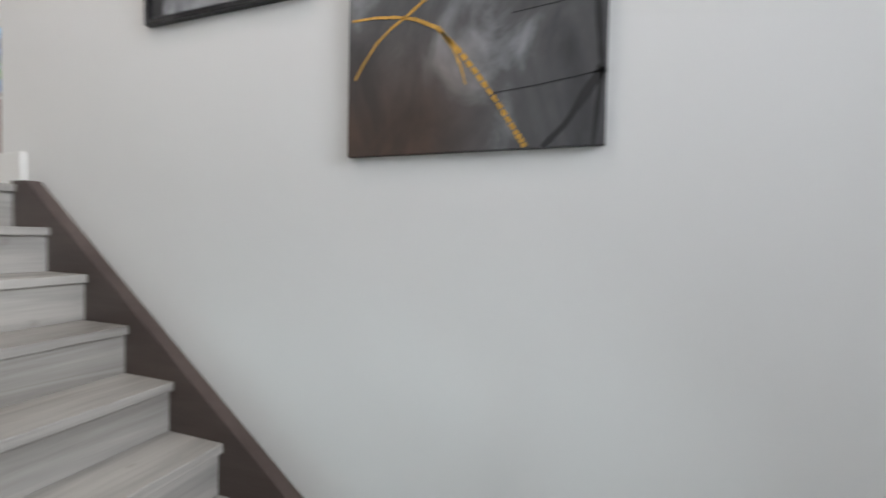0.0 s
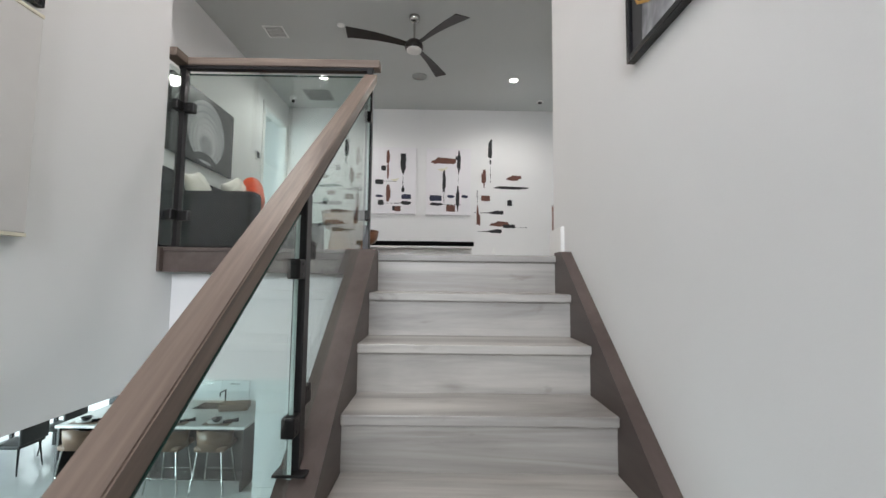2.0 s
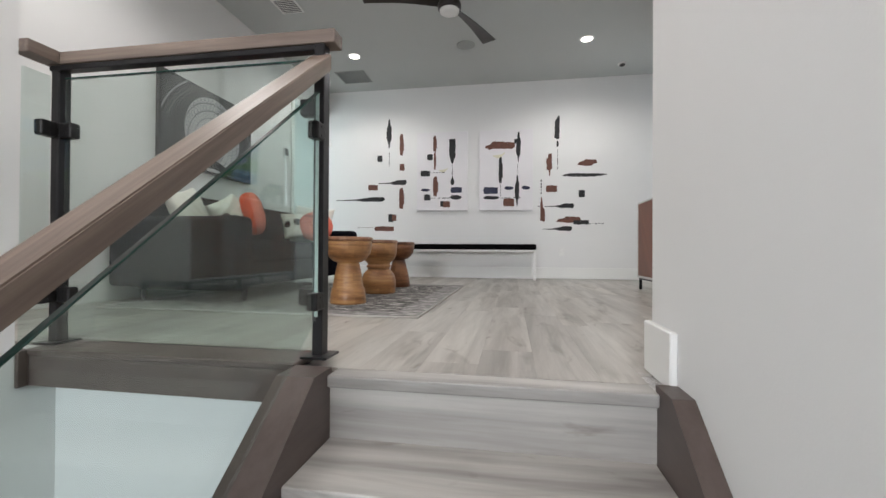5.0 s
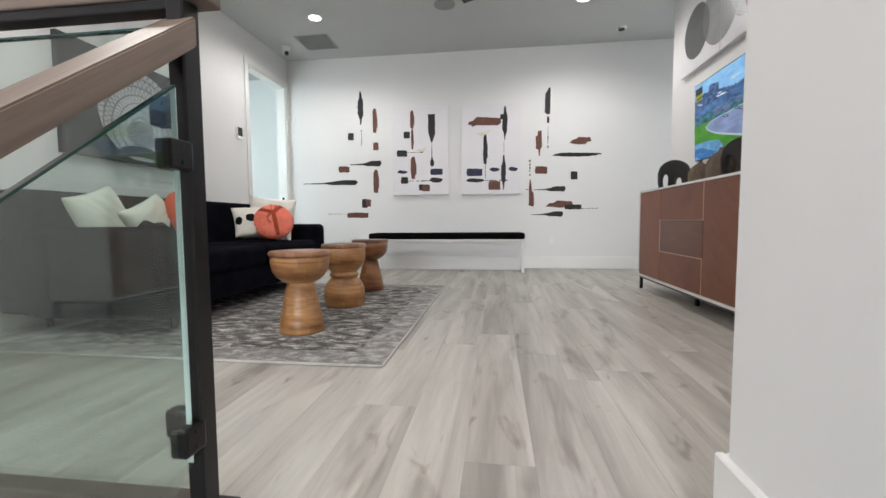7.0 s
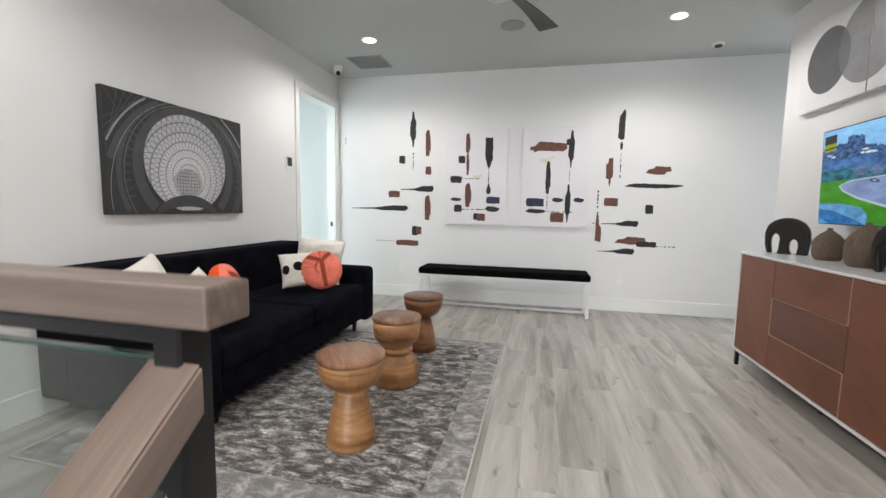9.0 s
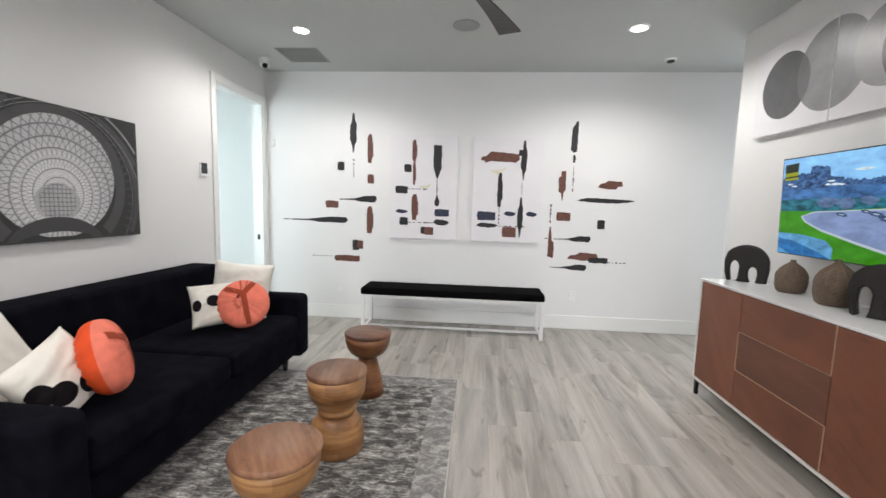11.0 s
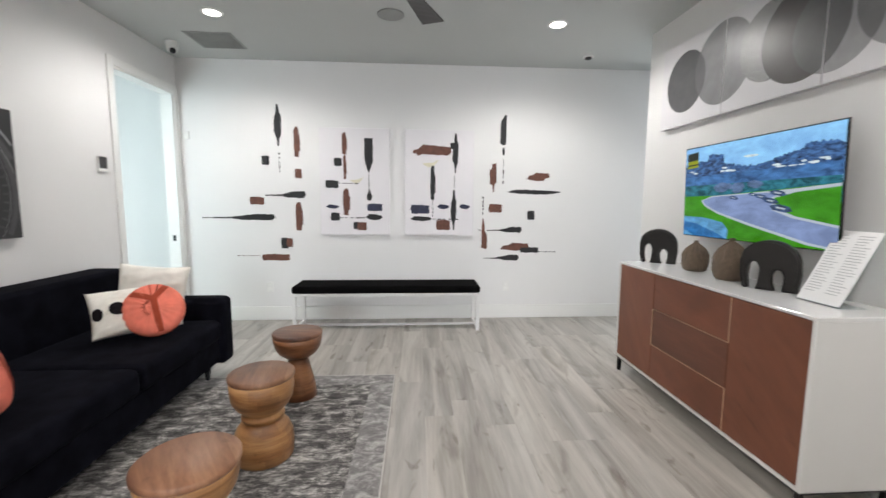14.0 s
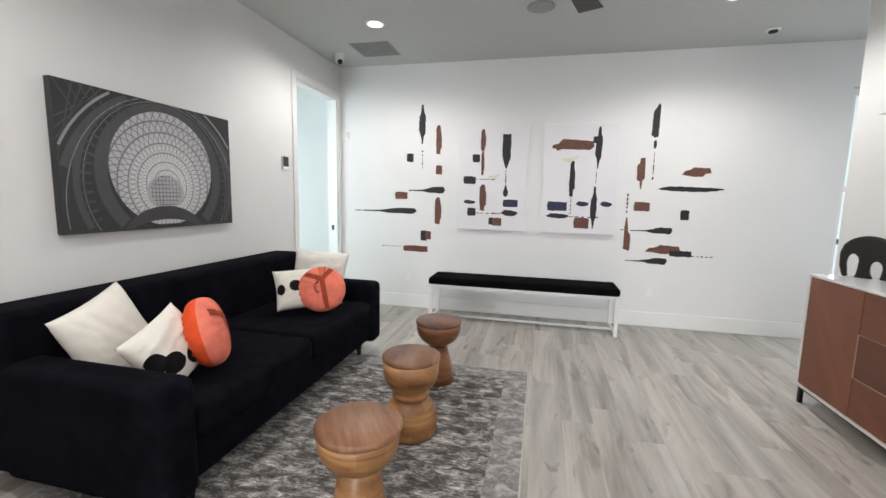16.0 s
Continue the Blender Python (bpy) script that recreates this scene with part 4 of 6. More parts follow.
flare = [(0, 0), (0.118, 0), (0.122, 0.008), (0.112, 0.10), (0.106, 0.105), (0.104, 0.112), (0.092, 0.185), (0.078, 0.262), (0.074, 0.268), (0.074, 0.276),
         (0.100, 0.288), (0.128, 0.310), (0.148, 0.342), (0.156, 0.375), (0.158, 0.40), (0.158, 0.4245), (0, 0.4245)]
waist = [(0, 0), (0.135, 0), (0.142, 0.012), (0.147, 0.07), (0.144, 0.125), (0.128, 0.165), (0.108, 0.190), (0.094, 0.200), (0.094, 0.214), (0.104, 0.222), (0.104, 0.236), (0.094, 0.244),
         (0.098, 0.256), (0.128, 0.285), (0.147, 0.320), (0.153, 0.360), (0.154, 0.4245), (0, 0.4245)]
bowl = [(0, 0), (0.112, 0), (0.116, 0.008), (0.106, 0.08), (0.092, 0.15), (0.074, 0.22), (0.064, 0.26), (0.062, 0.275),
        (0.092, 0.286), (0.122, 0.310), (0.145, 0.345), (0.155, 0.385), (0.158, 0.4245), (0, 0.4245)]
stool(-0.575, 1.560, "turned mango wood side table with a flared foot", flare, 0.163, 35)
stool(-0.592, 2.275, "turned mango wood side table with a narrow waist", waist, 0.157, 10)
stool(-0.602, 2.950, "darker turned wood side table with a bowl top", bowl, 0.158, 80, MANGO_D, MANGO_TD)

# bench
bench = thing("bench", "long white metal bench with a black velvet cushion", "bench", (-1.06, 4.37, 0))
BL, BD = 1.908, 0.38
soft_part("seat_cushion", rounded_box(-0.005, BL + 0.005, -0.01, BD + 0.01, 0.400, 0.474, 0.022, 4), BENCHV, bench)
part("seat_frame", mbox(0, BL, 0, BD, 0.373, 0.3995, 0.003), WHITEM, bench)
for lx in (0.0, BL - 0.035):
    for ly in (0.0, BD - 0.035):
        part("leg", mbox(lx, lx + 0.035, ly, ly + 0.035, 0, 0.373, 0.002), WHITEM, bench)
    part("stretcher", mbox(lx + 0.004, lx + 0.031, 0.035, BD - 0.035, 0.012, 0.037, 0.002), WHITEM, bench)
part("stretcher", mbox(0.035, BL - 0.035, BD / 2 - 0.013, BD / 2 + 0.013, 0.012, 0.034, 0.002), WHITEM, bench)
part("backing_rail", mbox(0.035, BL - 0.035, BD - 0.031, BD - 0.006, 0.338, 0.372, 0.002), WHITEM, bench)

# sideboard: length along y
sb = thing("sideboard", "white lacquered sideboard with red-brown veneer fronts and black steel legs", "sideboard", (1.796, 1.710, 0))
SD, SLN, Z0, Z1 = 0.448, 1.620, 0.119, 0.875
part("side_panel", mbox(0, SD, 0, 0.02, Z0, Z1 - 0.016, 0.002), LACQ, sb)
part("side_panel", mbox(0, SD, SLN - 0.02, SLN, Z0, Z1 - 0.016, 0.002), LACQ, sb)
part("bottom_panel", mbox(0, SD, 0.02, SLN - 0.02, Z0, Z0 + 0.018), LACQ, sb)
part("back_panel", mbox(SD - 0.012, SD, 0.02, SLN - 0.02, Z0 + 0.018, Z1 - 0.016), LACQ, sb)
part("top", mbox(0, SD, 0, SLN, Z1 - 0.016, Z1, 0.002), GLOSSW, sb)


def veneer(y0, y1, z0, z1, m, nm, tilt=0):
    cy, cz = (y0 + y1) / 2, (z0 + z1) / 2
    bm = bmesh.new()
    box(bm, 0, 0.018, y0 - cy, y1 - cy, z0 - cz, z1 - cz, 0.0015)
    if tilt:
        bmesh.ops.rotate(bm, verts=bm.verts, cent=(0, 0, 0), matrix=Matrix.Rotation(radians(-tilt), 3, "X"))
    o = part(nm, bm, m, sb)
    o.location = (0.002, cy, cz)
    o.rotation_euler = (radians(tilt), 0, 0)
    return o


ZM = (Z0 + 0.021, 0.370, 0.617, Z1 - 0.019)
veneer(0.023, 0.451, ZM[0], ZM[3], WALNUT, "door", 38)
veneer(1.139, SLN - 0.023, ZM[0], ZM[3], WALNUT, "door", 52)
veneer(0.455, 1.135, ZM[2] + 0.002, ZM[3], WALNUT, "drawer", 8)
veneer(0.455, 1.135, ZM[1] + 0.002, ZM[2] - 0.002, WALNUT_D, "drawer", 0)
veneer(0.455, 1.135, ZM[0], ZM[1] - 0.002, WALNUT, "drawer", 20)
for a in ((0.4495, 0.4565, ZM[2], ZM[3]), (1.1335, 1.1405, ZM[1], ZM[2]), (0.455, 1.135, ZM[1] - 0.002, ZM[1] + 0.003), (0.4495, 0.4565, ZM[0], ZM[1]), (0.455, 1.135, ZM[2] - 0.0015, ZM[2] + 0.0015)):
    part("inlay_strip", mbox(-0.0005, 0.004, *a), BRASS, sb, "thin pale copper inlay strip")
for lx in (0.012, SD - 0.04):
    for ly in (0.012, SLN - 0.037):
        part("leg", mbox(lx, lx + 0.025, ly, ly + 0.025, 0, Z0 - 0.018, 0.002), STEEL, sb)
    part("leg_rail", mbox(lx, lx + 0.025, 0.012, SLN - 0.012, Z0 - 0.018, Z0 - 0.001, 0.002), STEEL, sb)
for ly in (0.012, SLN - 0.037):
    part("leg_rail", mbox(0.037, SD - 0.04, ly, ly + 0.025, Z0 - 0.018, Z0 - 0.001, 0.002), STEEL, sb)
part("leg", mbox(0.14, 0.165, SLN / 2, SLN / 2 + 0.025, 0, Z0 - 0.018, 0.002), STEEL, sb)


# elephants
def elephant(x, y, hgt, turn, flip=1):
    k = hgt / 0.25
    pts = []

    def arc(cx, cz, rx, rz, a0, a1, n):
        for i in range(n + 1):
            t = radians(a0 + (a1 - a0) * i / n)
            pts.append((cx + rx * math.cos(t), cz + rz * math.sin(t)))
    arc(0.0, 0.135, 0.125, 0.115, 0, 150, 16)
    pts.append((-0.122, 0.14))
    pts.append((-0.118, 0.06))
    pts.append((-0.104, 0.006))
    pts.append((-0.092, 0.0))
    pts.append((-0.080, 0.004))
    arc(-0.062, 0.085, 0.028, 0.055, 200, 20, 10)
    pts.append((-0.040, 0.03))
    pts.append((-0.048, 0.0))
    pts.append((0.028, 0.0))
    pts.append((0.016, 0.03))
    arc(0.040, 0.06, 0.026, 0.045, 190, 0, 10)
    pts.append((0.060, 0.0))
    pts.append((0.118, 0.0))
    pts.append((0.128, 0.09))
    pts = [(a * k * flip, b * k) for a, b in pts]
    bm = prism(bmesh.new(), pts, -0.030 * k, 0.030 * k, "y")
    es = [e for e in bm.edges if abs(e.verts[0].co.y - e.verts[1].co.y) < 1e-6]
    bmesh.ops.bevel(bm, geom=es, offset=0.012 * k, segments=4, affect="EDGES")
    e = single("elephant_figurine", smooth(bm), EBONY, "carved black wooden elephant figurine on the sideboard", "figurine", (x, y, Z1), turn, "elephant figurines")
    return soft(e)


elephant(2.05, 3.25, 0.262, -40)
elephant(2.065, 2.255, 0.265, -56)


def jar(x, y, r, h):
    j = thing("bottle", "round woven rattan bottle with a short neck on the sideboard", "bottle", (x, y, Z1), 0, "woven rattan bottles")
    prof = [(0, 0), (r * 0.72, 0), (r * 0.86, h * 0.05), (r * 0.97, h * 0.20), (r, h * 0.36), (r * 0.98, h * 0.47), (r * 0.9, h * 0.60), (r * 0.68, h * 0.74), (r * 0.42, h * 0.83), (r * 0.24, h * 0.88), (r * 0.17, h * 0.92), (r * 0.17, h), (0, h)]
    part("body", lathe(prof, 32), RATTAN, j)
    for i in range(14):
        t = 2 * math.pi * i / 14
        bm = bmesh.new()
        pr = [q for q in prof[5:11]]
        for a, b in zip(pr, pr[1:]):
            tube(bm, ((a[0] + 0.001) * math.cos(t), (a[0] + 0.001) * math.sin(t), a[1]), ((b[0] + 0.001) * math.cos(t), (b[0] + 0.001) * math.sin(t), b[1]), 0.0032, 5)
        part("rib", bm, TAUPE, j, "bent cane rib")
    return j


jar(2.10, 2.89, 0.083, 0.205)
jar(2.085, 2.55, 0.096, 0.250)

# price sheet in a clear stand
st = thing("sign_holder", "clear acrylic stand with a printed sheet on the sideboard", "sign", (2.045, 1.940, Z1), -92)
TL = radians(27)
bm = bmesh.new()
prism(bm, [(-0.02, 0.002), (0.10, 0.002), (0.10, 0.005), (-0.02, 0.005)], -0.11, 0.11, "x")
part("base", bm, CLEARG, st)


def leaning(bm, off):
    bmesh.ops.rotate(bm, verts=bm.verts, cent=(0, 0, 0), matrix=Matrix.Rotation(-TL, 3, "X"))
    bmesh.ops.translate(bm, verts=bm.verts, vec=(0, -0.02, 0.008))
    return bm


part("sheet", leaning(mbox(-0.105, 0.105, 0, 0.0012, 0, 0.365), 0), PAPER, st, "white printed sheet")
part("clear_sleeve", leaning(mbox(-0.110, 0.110, 0.002, 0.004, -0.002, 0.368), 0), CLEARG, st)
rr = random.Random(3)
for col in (-1, 1):
    for i in range(22):
        zz = 0.342 - i * 0.0138
        wl = rr.uniform(0.045, 0.078)
        part("text_bar", leaning(mbox(col * 0.05 - 0.04, col * 0.05 - 0.04 + wl, -0.0008, -0.0002, zz - 0.0035, zz), 0), GREYINK, st)

# television
tv = thing("television", "flat wall-mounted television showing a motor race", "television", (2.158, 2.567, 1.411))
tv.rotation_euler = (0, radians(-2.2), 0)
part("bezel", mbox(0, 0.012, -0.57, 0.57, -0.31, 0.31, 0.003), PLASTB, tv, "thin black bezel")
part("casing", mbox(0.012, 0.035, -0.42, 0.42, -0.28, 0.12, 0.006), PLASTB, tv, "black rear casing")
part("mount", mbox(0.035, 0.129, -0.12, 0.12, -0.1, 0.1), PLASTB, tv)


def screen_bits():
    TVS = 0.8
    mats = {k: glow("screen_" + k, c, s * TVS, *{"treeline": (0.8, 22), "far": (0.5, 9), "teal": (0.6, 14), "grass": (0.25, 6), "track": (0.18, 7), "sky": (0.2, 5), "dust": (0.35, 16), "blue": (0.4, 9), "paleblue": (0.4, 8), "car": (0.9, 60), "cloud": (0.25, 20)}.get(k, (0.0, 5))) for k, c, s in (
        ("sky", (0.26, 0.56, 1.0), 1.25), ("cloud", (0.70, 0.84, 0.98), 1.1), ("treeline", (0.04, 0.13, 0.34), 0.9), ("far", (0.05, 0.18, 0.46), 0.9), ("teal", (0.01, 0.17, 0.24), 0.9),
        ("grass", (0.05, 0.33, 0.003), 0.9), ("track", (0.26, 0.35, 0.62), 0.95), ("line", (0.62, 0.70, 0.80), 0.9), ("blue", (0.02, 0.20, 0.55), 0.9),
        ("paleblue", (0.12, 0.38, 0.70), 0.9), ("dust", (0.12, 0.20, 0.38), 0.9), ("car", (0.04, 0.09, 0.22), 0.8), ("badge", (0.03, 0.04, 0.03), 0.8), ("yellow", (0.40, 0.45, 0.02), 0.9))}
    W_, H_ = 1.126, 0.606
    depth = [0.0]

    def poly(nm, mat, pts):
        """Points in shares of the screen: u to the viewer's right, v down."""
        depth[0] += 0.00012
        q = [(W_ / 2 - u * W_, H_ / 2 - v * H_) for u, v in pts]
        part(nm, prism(bmesh.new(), q, -0.0004 - depth[0], -0.0003 - depth[0] + 0.0001, "x"), mats[mat], tv)
    poly("screen_sky", "sky", [(0, 0), (1, 0), (1, 0.45), (0, 0.45)])
    rg = random.Random(11)
    for c in ((0.14, 0.20, 0.04, 0.015), (0.52, 0.17, 0.05, 0.012), (0.30, 0.26, 0.05, 0.02)):
        poly("screen_cloud", "cloud", [(c[0] + c[2] * math.cos(t / 10 * 6.283), c[1] + c[3] * math.sin(t / 10 * 6.283)) for t in range(10)])
    top = []
    for i in range(121):
        u = i / 120
        hgt = 0.15 + 0.05 * math.sin(u * 9) + rg.uniform(-0.012, 0.012)
        if 0.2 < u < 0.33:
            hgt += 0.07
        if u > 0.82:
            hgt += 0.03
        top.append((u, 0.36 - hgt))
    poly("screen_treeline", "treeline", top + [(1, 0.40), (0, 0.40)])
    for k in range(14):
        gu, gv = rg.uniform(0.05, 0.95), rg.uniform(0.25, 0.31)
        gw = rg.uniform(0.015, 0.035)
        poly("screen_cloud", "cloud", [(gu + gw * math.cos(t / 7 * 6.283) * rg.uniform(0.7, 1.2), gv + 0.010 * math.sin(t / 7 * 6.283) * rg.uniform(0.6, 1.3)) for t in range(7)])
    poly("screen_far", "far", [(0, 0.33), (1, 0.30), (1, 0.47), (0, 0.45)])
    poly("screen_teal", "teal", [(0, 0.43), (1, 0.41), (1, 0.62), (0, 0.62)])
    for k in range(16):
        du, dv, dr = 0.26 + rg.random() * 0.34, 0.42 + rg.random() * 0.09, rg.uniform(0.02, 0.05)
        poly("screen_dust", "dust", [(du + dr * math.cos(t / 9 * 6.283), dv + dr * 0.8 * math.sin(t / 9 * 6.283)) for t in range(9)])
    poly("screen_grass", "grass", [(0, 0.55), (0.3, 0.545), (1, 0.47), (1, 1), (0, 1)])
    poly("screen_line", "line", [(0.16, 0.60), (0.25, 0.55), (0.55, 0.525), (0.80, 0.50), (1, 0.47), (1, 0.495), (0.80, 0.53), (0.68, 0.58), (0.70, 0.68), (0.80, 0.74), (1, 0.80), (1, 1.0), (0.86, 0.975), (0.52, 0.84), (0.30, 0.74), (0.19, 0.66)])
    poly("screen_track", "track", [(0.175, 0.60), (0.26, 0.56), (0.55, 0.535), (0.72, 0.53), (0.66, 0.58), (0.67, 0.69), (0.78, 0.755), (1, 0.82), (1, 0.985), (0.87, 0.955), (0.53, 0.82), (0.31, 0.725), (0.20, 0.65)])
    poly("screen_grass", "grass", [(0.70, 0.575), (0.82, 0.53), (1, 0.495), (1, 0.785), (0.82, 0.73), (0.71, 0.67)])
    poly("screen_paleblue", "paleblue", [(0, 0.78), (0.2, 0.79), (0.34, 0.83), (0.385, 0.90), (0.38, 1), (0, 1)])
    poly("screen_blue", "blue", [(0, 0.84), (0.12, 0.86), (0.3, 0.95), (0.37, 1), (0.1, 1), (0, 0.93)])
    for cu, cv, s in ((0.42, 0.57, 0.035), (0.55, 0.54, 0.03), (0.60, 0.56, 0.04), (0.66, 0.60, 0.05), (0.72, 0.665, 0.065), (0.70, 0.53, 0.05)):
        poly("screen_car", "car", [(cu - s, cv - s * 0.25), (cu - s * 0.2, cv - s * 0.5), (cu + s * 0.7, cv - s * 0.1), (cu + s, cv + s * 0.5), (cu + s * 0.4, cv + s * 0.7), (cu - s * 0.7, cv + s * 0.35)])
        poly("screen_line", "line", [(cu - s * 0.4, cv - s * 0.15), (cu + s * 0.4, cv + s * 0.1), (cu + s * 0.3, cv + s * 0.3), (cu - s * 0.4, cv + s * 0.1)])
    poly("screen_badge", "badge", [(0.025, 0.06), (0.125, 0.05), (0.125, 0.22), (0.025, 0.23)])
    poly("screen_yellow", "yellow", [(0.025, 0.15), (0.125, 0.14), (0.125, 0.18), (0.025, 0.19)])
    poly("screen_yellow", "yellow", [(0.025, 0.205), (0.125, 0.195), (0.125, 0.22), (0.025, 0.23)])


screen_bits()


# three canvases above the screen
def ink(name, val, tint=(1, 1, 1.03), weave=0.0):
    m, nt, b = mat_new(name)
    v = coords(nt)
    n = noise_tex(nt, v, 9, 4)
    c = ramp(nt, n, [(0.3, tuple(val * 0.88 * t for t in tint)), (0.7, tuple(val * 1.1 * t for t in tint))])
    if weave:
        w_ = nt.nodes.new("ShaderNodeTexWave")
        w_.bands_direction = "Z"
        w_.inputs["Scale"].default_value = 34
        w_.inputs["Distortion"].default_value = 14
        w_.inputs["Detail"].default_value = 3
        w_.inputs["Detail Scale"].default_value = 7
        nt.links.new(v, w_.inputs["Vector"])
        c = mixc(nt, ramp(nt, w_.outputs["Fac"], [(0.3, (0, 0, 0)), (0.6, (1, 1, 1))]), c, tuple([min(0.8, val * 4.5)] * 3))
    nt.links.new(c, b.inputs["Base Color"])
    b.inputs["Roughness"].default_value = 0.32
    return m


INK_L, INK_M, INK_D, INK_X, INK_O, INK_W = ink("pale_grey_ink", 0.33), ink("mid_grey_ink", 0.27), ink("dark_grey_ink", 0.11), ink("charcoal_ink", 0.075, (1.1, 1, 0.97)), ink("overlap_ink", 0.16), ink("woven_grey_ink", 0.11, weave=1)
PRINTW = plain("glazed_print_paper", (0.76, 0.75, 0.77), 0.30, 0, 0.01)
ST_Y0, ST_Z0, ST_H, ST_W = 1.55, 1.93, 0.63, 0.697
# discs: distance from the far end, height, radius, ink
DISCS = [(0.30, 0.32, 0.222, INK_D), (0.68, 0.34, 0.268, INK_M), (1.06, 0.34, 0.225, INK_W), (1.26, 0.31, 0.258, INK_X),
         (1.44, 0.28, 0.230, INK_L), (1.79, 0.32, 0.250, INK_L), (2.04, 0.335, 0.245, INK_W)]
DISCS = [DISCS[i] for i in (4, 1, 5, 0, 2, 3, 6)]


def lens(a, b):
    """The outline that two discs share, or None."""
    (ay, az, ar), (by, bz, br) = a, b
    if math.hypot(ay - by, az - bz) > ar + br - 0.01:
        return None
    pts = []
    for (cy, cz, r), (oy, oz, q) in ((a, b), (b, a)):
        for i in range(72):
            t = 2 * math.pi * i / 72
            p = (cy + r * math.cos(t), cz + r * math.sin(t))
            if math.hypot(p[0] - oy, p[1] - oz) < q:
                pts.append(p)
    my, mz = sum(p[0] for p in pts) / len(pts), sum(p[1] for p in pts) / len(pts)
    return sorted(pts, key=lambda p: math.atan2(p[1] - mz, p[0] - my))


def clipped(pts, y0, y1, z0, z1):
    out = []
    for p in pts:
        p = (min(y1, max(y0, p[0])), min(z1, max(z0, p[1])))
        if not out or (Vector(p) - Vector(out[-1])).length > 1e-4:
            out.append(p)
    return out if len(out) > 3 and max(p[0] for p in out) - min(p[0] for p in out) > 0.004 else None


for i in range(3):
    ya, yb = ST_Y0 + i * ST_W, ST_Y0 + (i + 1) * ST_W - 0.006
    c = thing("disc_print", "white print panel with overlapping grey discs above the television", "picture", (XR, ya, ST_Z0), 0, "row of disc prints above the television")
    part("panel_body", mbox(-0.044, 0, 0, yb - ya, 0, ST_H, 0.003), PRINTW, c)
    lay = 0
    rounds = [(ST_Y0 + 3 * ST_W - s_ - ya, z_, r_) for s_, z_, r_, m_ in DISCS]
    shapes_ = [([(a + r * math.cos(2 * math.pi * k / 72), b_ + r * math.sin(2 * math.pi * k / 72)) for k in range(72)], d_[3]) for (a, b_, r), d_ in zip(rounds, DISCS)]
    for a in range(len(rounds)):
        for b_ in range(a + 1, len(rounds)):
            ln = lens(rounds[a], rounds[b_])
            if ln and INK_W not in (DISCS[a][3], DISCS[b_][3]):
                shapes_.append((ln, INK_O if INK_X not in (DISCS[a][3], DISCS[b_][3]) else INK_D))
    for pts, m_ in shapes_:
        pts = clipped(pts, 0.002, yb - ya - 0.002, 0.002, ST_H - 0.002)
        if pts:
            lay += 1
            part("printed_disc", prism(bmesh.new(), pts, -0.0441 - lay * 0.00025, -0.0440, "x"), m_, c)


# photograph behind the sofa
def dome_material():
    m, nt, b = mat_new("lattice_dome_print")
    tc = nt.nodes.new("ShaderNodeTexCoord")
    sp = nt.nodes.new("ShaderNodeSeparateXYZ")
    nt.links.new(tc.outputs["Object"], sp.inputs[0])

    def mth(op, a, bb=None, c=None):
        n = nt.nodes.new("ShaderNodeMath")
        n.operation = op
        for i, q in enumerate((a, bb, c)):
            if q is None:
                continue
            if isinstance(q, (int, float)):
                n.inputs[i].default_value = q
            else:
                nt.links.new(q, n.inputs[i])
        return n.outputs[0]
    y, z = sp.outputs["Y"], sp.outputs["Z"]
    zz = mth("ADD", z, 0.10)
    rad = mth("SQRT", mth("ADD", mth("MULTIPLY", y, y), mth("MULTIPLY", zz, zz)))
    ang = mth("ARCTAN2", zz, y)
    s1 = mth("ABSOLUTE", mth("SINE", mth("ADD", mth("MULTIPLY", ang, 26), mth("MULTIPLY", rad, 40))))
    s2 = mth("ABSOLUTE", mth("SINE", mth("SUBTRACT", mth("MULTIPLY", ang, 26), mth("MULTIPLY", rad, 40))))
    s3 = mth("ABSOLUTE", mth("SINE", mth("MULTIPLY", mth("POWER", rad, 0.7), 48)))
    lat = mth("MINIMUM", mth("MINIMUM", s1, s2), s3)
    f = mth("MULTIPLY", mth("MINIMUM", lat, 0.35), 2.86)
    dark = ramp(nt, f, [(0.0, (0.13, 0.13, 0.132)), (0.5, (0.46, 0.46, 0.47)), (1.0, (0.74, 0.74, 0.75))])
    core = ramp(nt, rad, [(0.0, (0.9, 0.9, 0.9)), (0.13, (1, 1, 1)), (0.34, (0.66, 0.66, 0.67))])
    nt.links.new(mixc(nt, 1.0, dark, core, "MULTIPLY"), b.inputs["Base Color"])
    b.inputs["Roughness"].default_value = 0.45
    return m


PH = thing("photo_canvas", "black and white photograph of a lattice dome on canvas", "picture", (XL, 2.37, 1.478))
PHD = ink("photo_dark", 0.022)
PHG = ink("photo_mid", 0.065)
PHL = ink("photo_light_line", 0.28)
PHC = ink("photo_crescent", 0.05)
part("canvas_body", mbox(0, 0.040, -0.595, 0.595, -0.39, 0.39, 0.003), PHD, PH)


def ellip(cy, cz, ry, rz, a0, a1, n=60):
    return [(cy + ry * math.cos(radians(a0 + (a1 - a0) * i / n)), cz + rz * math.sin(radians(a0 + (a1 - a0) * i / n))) for i in range(n + 1)]


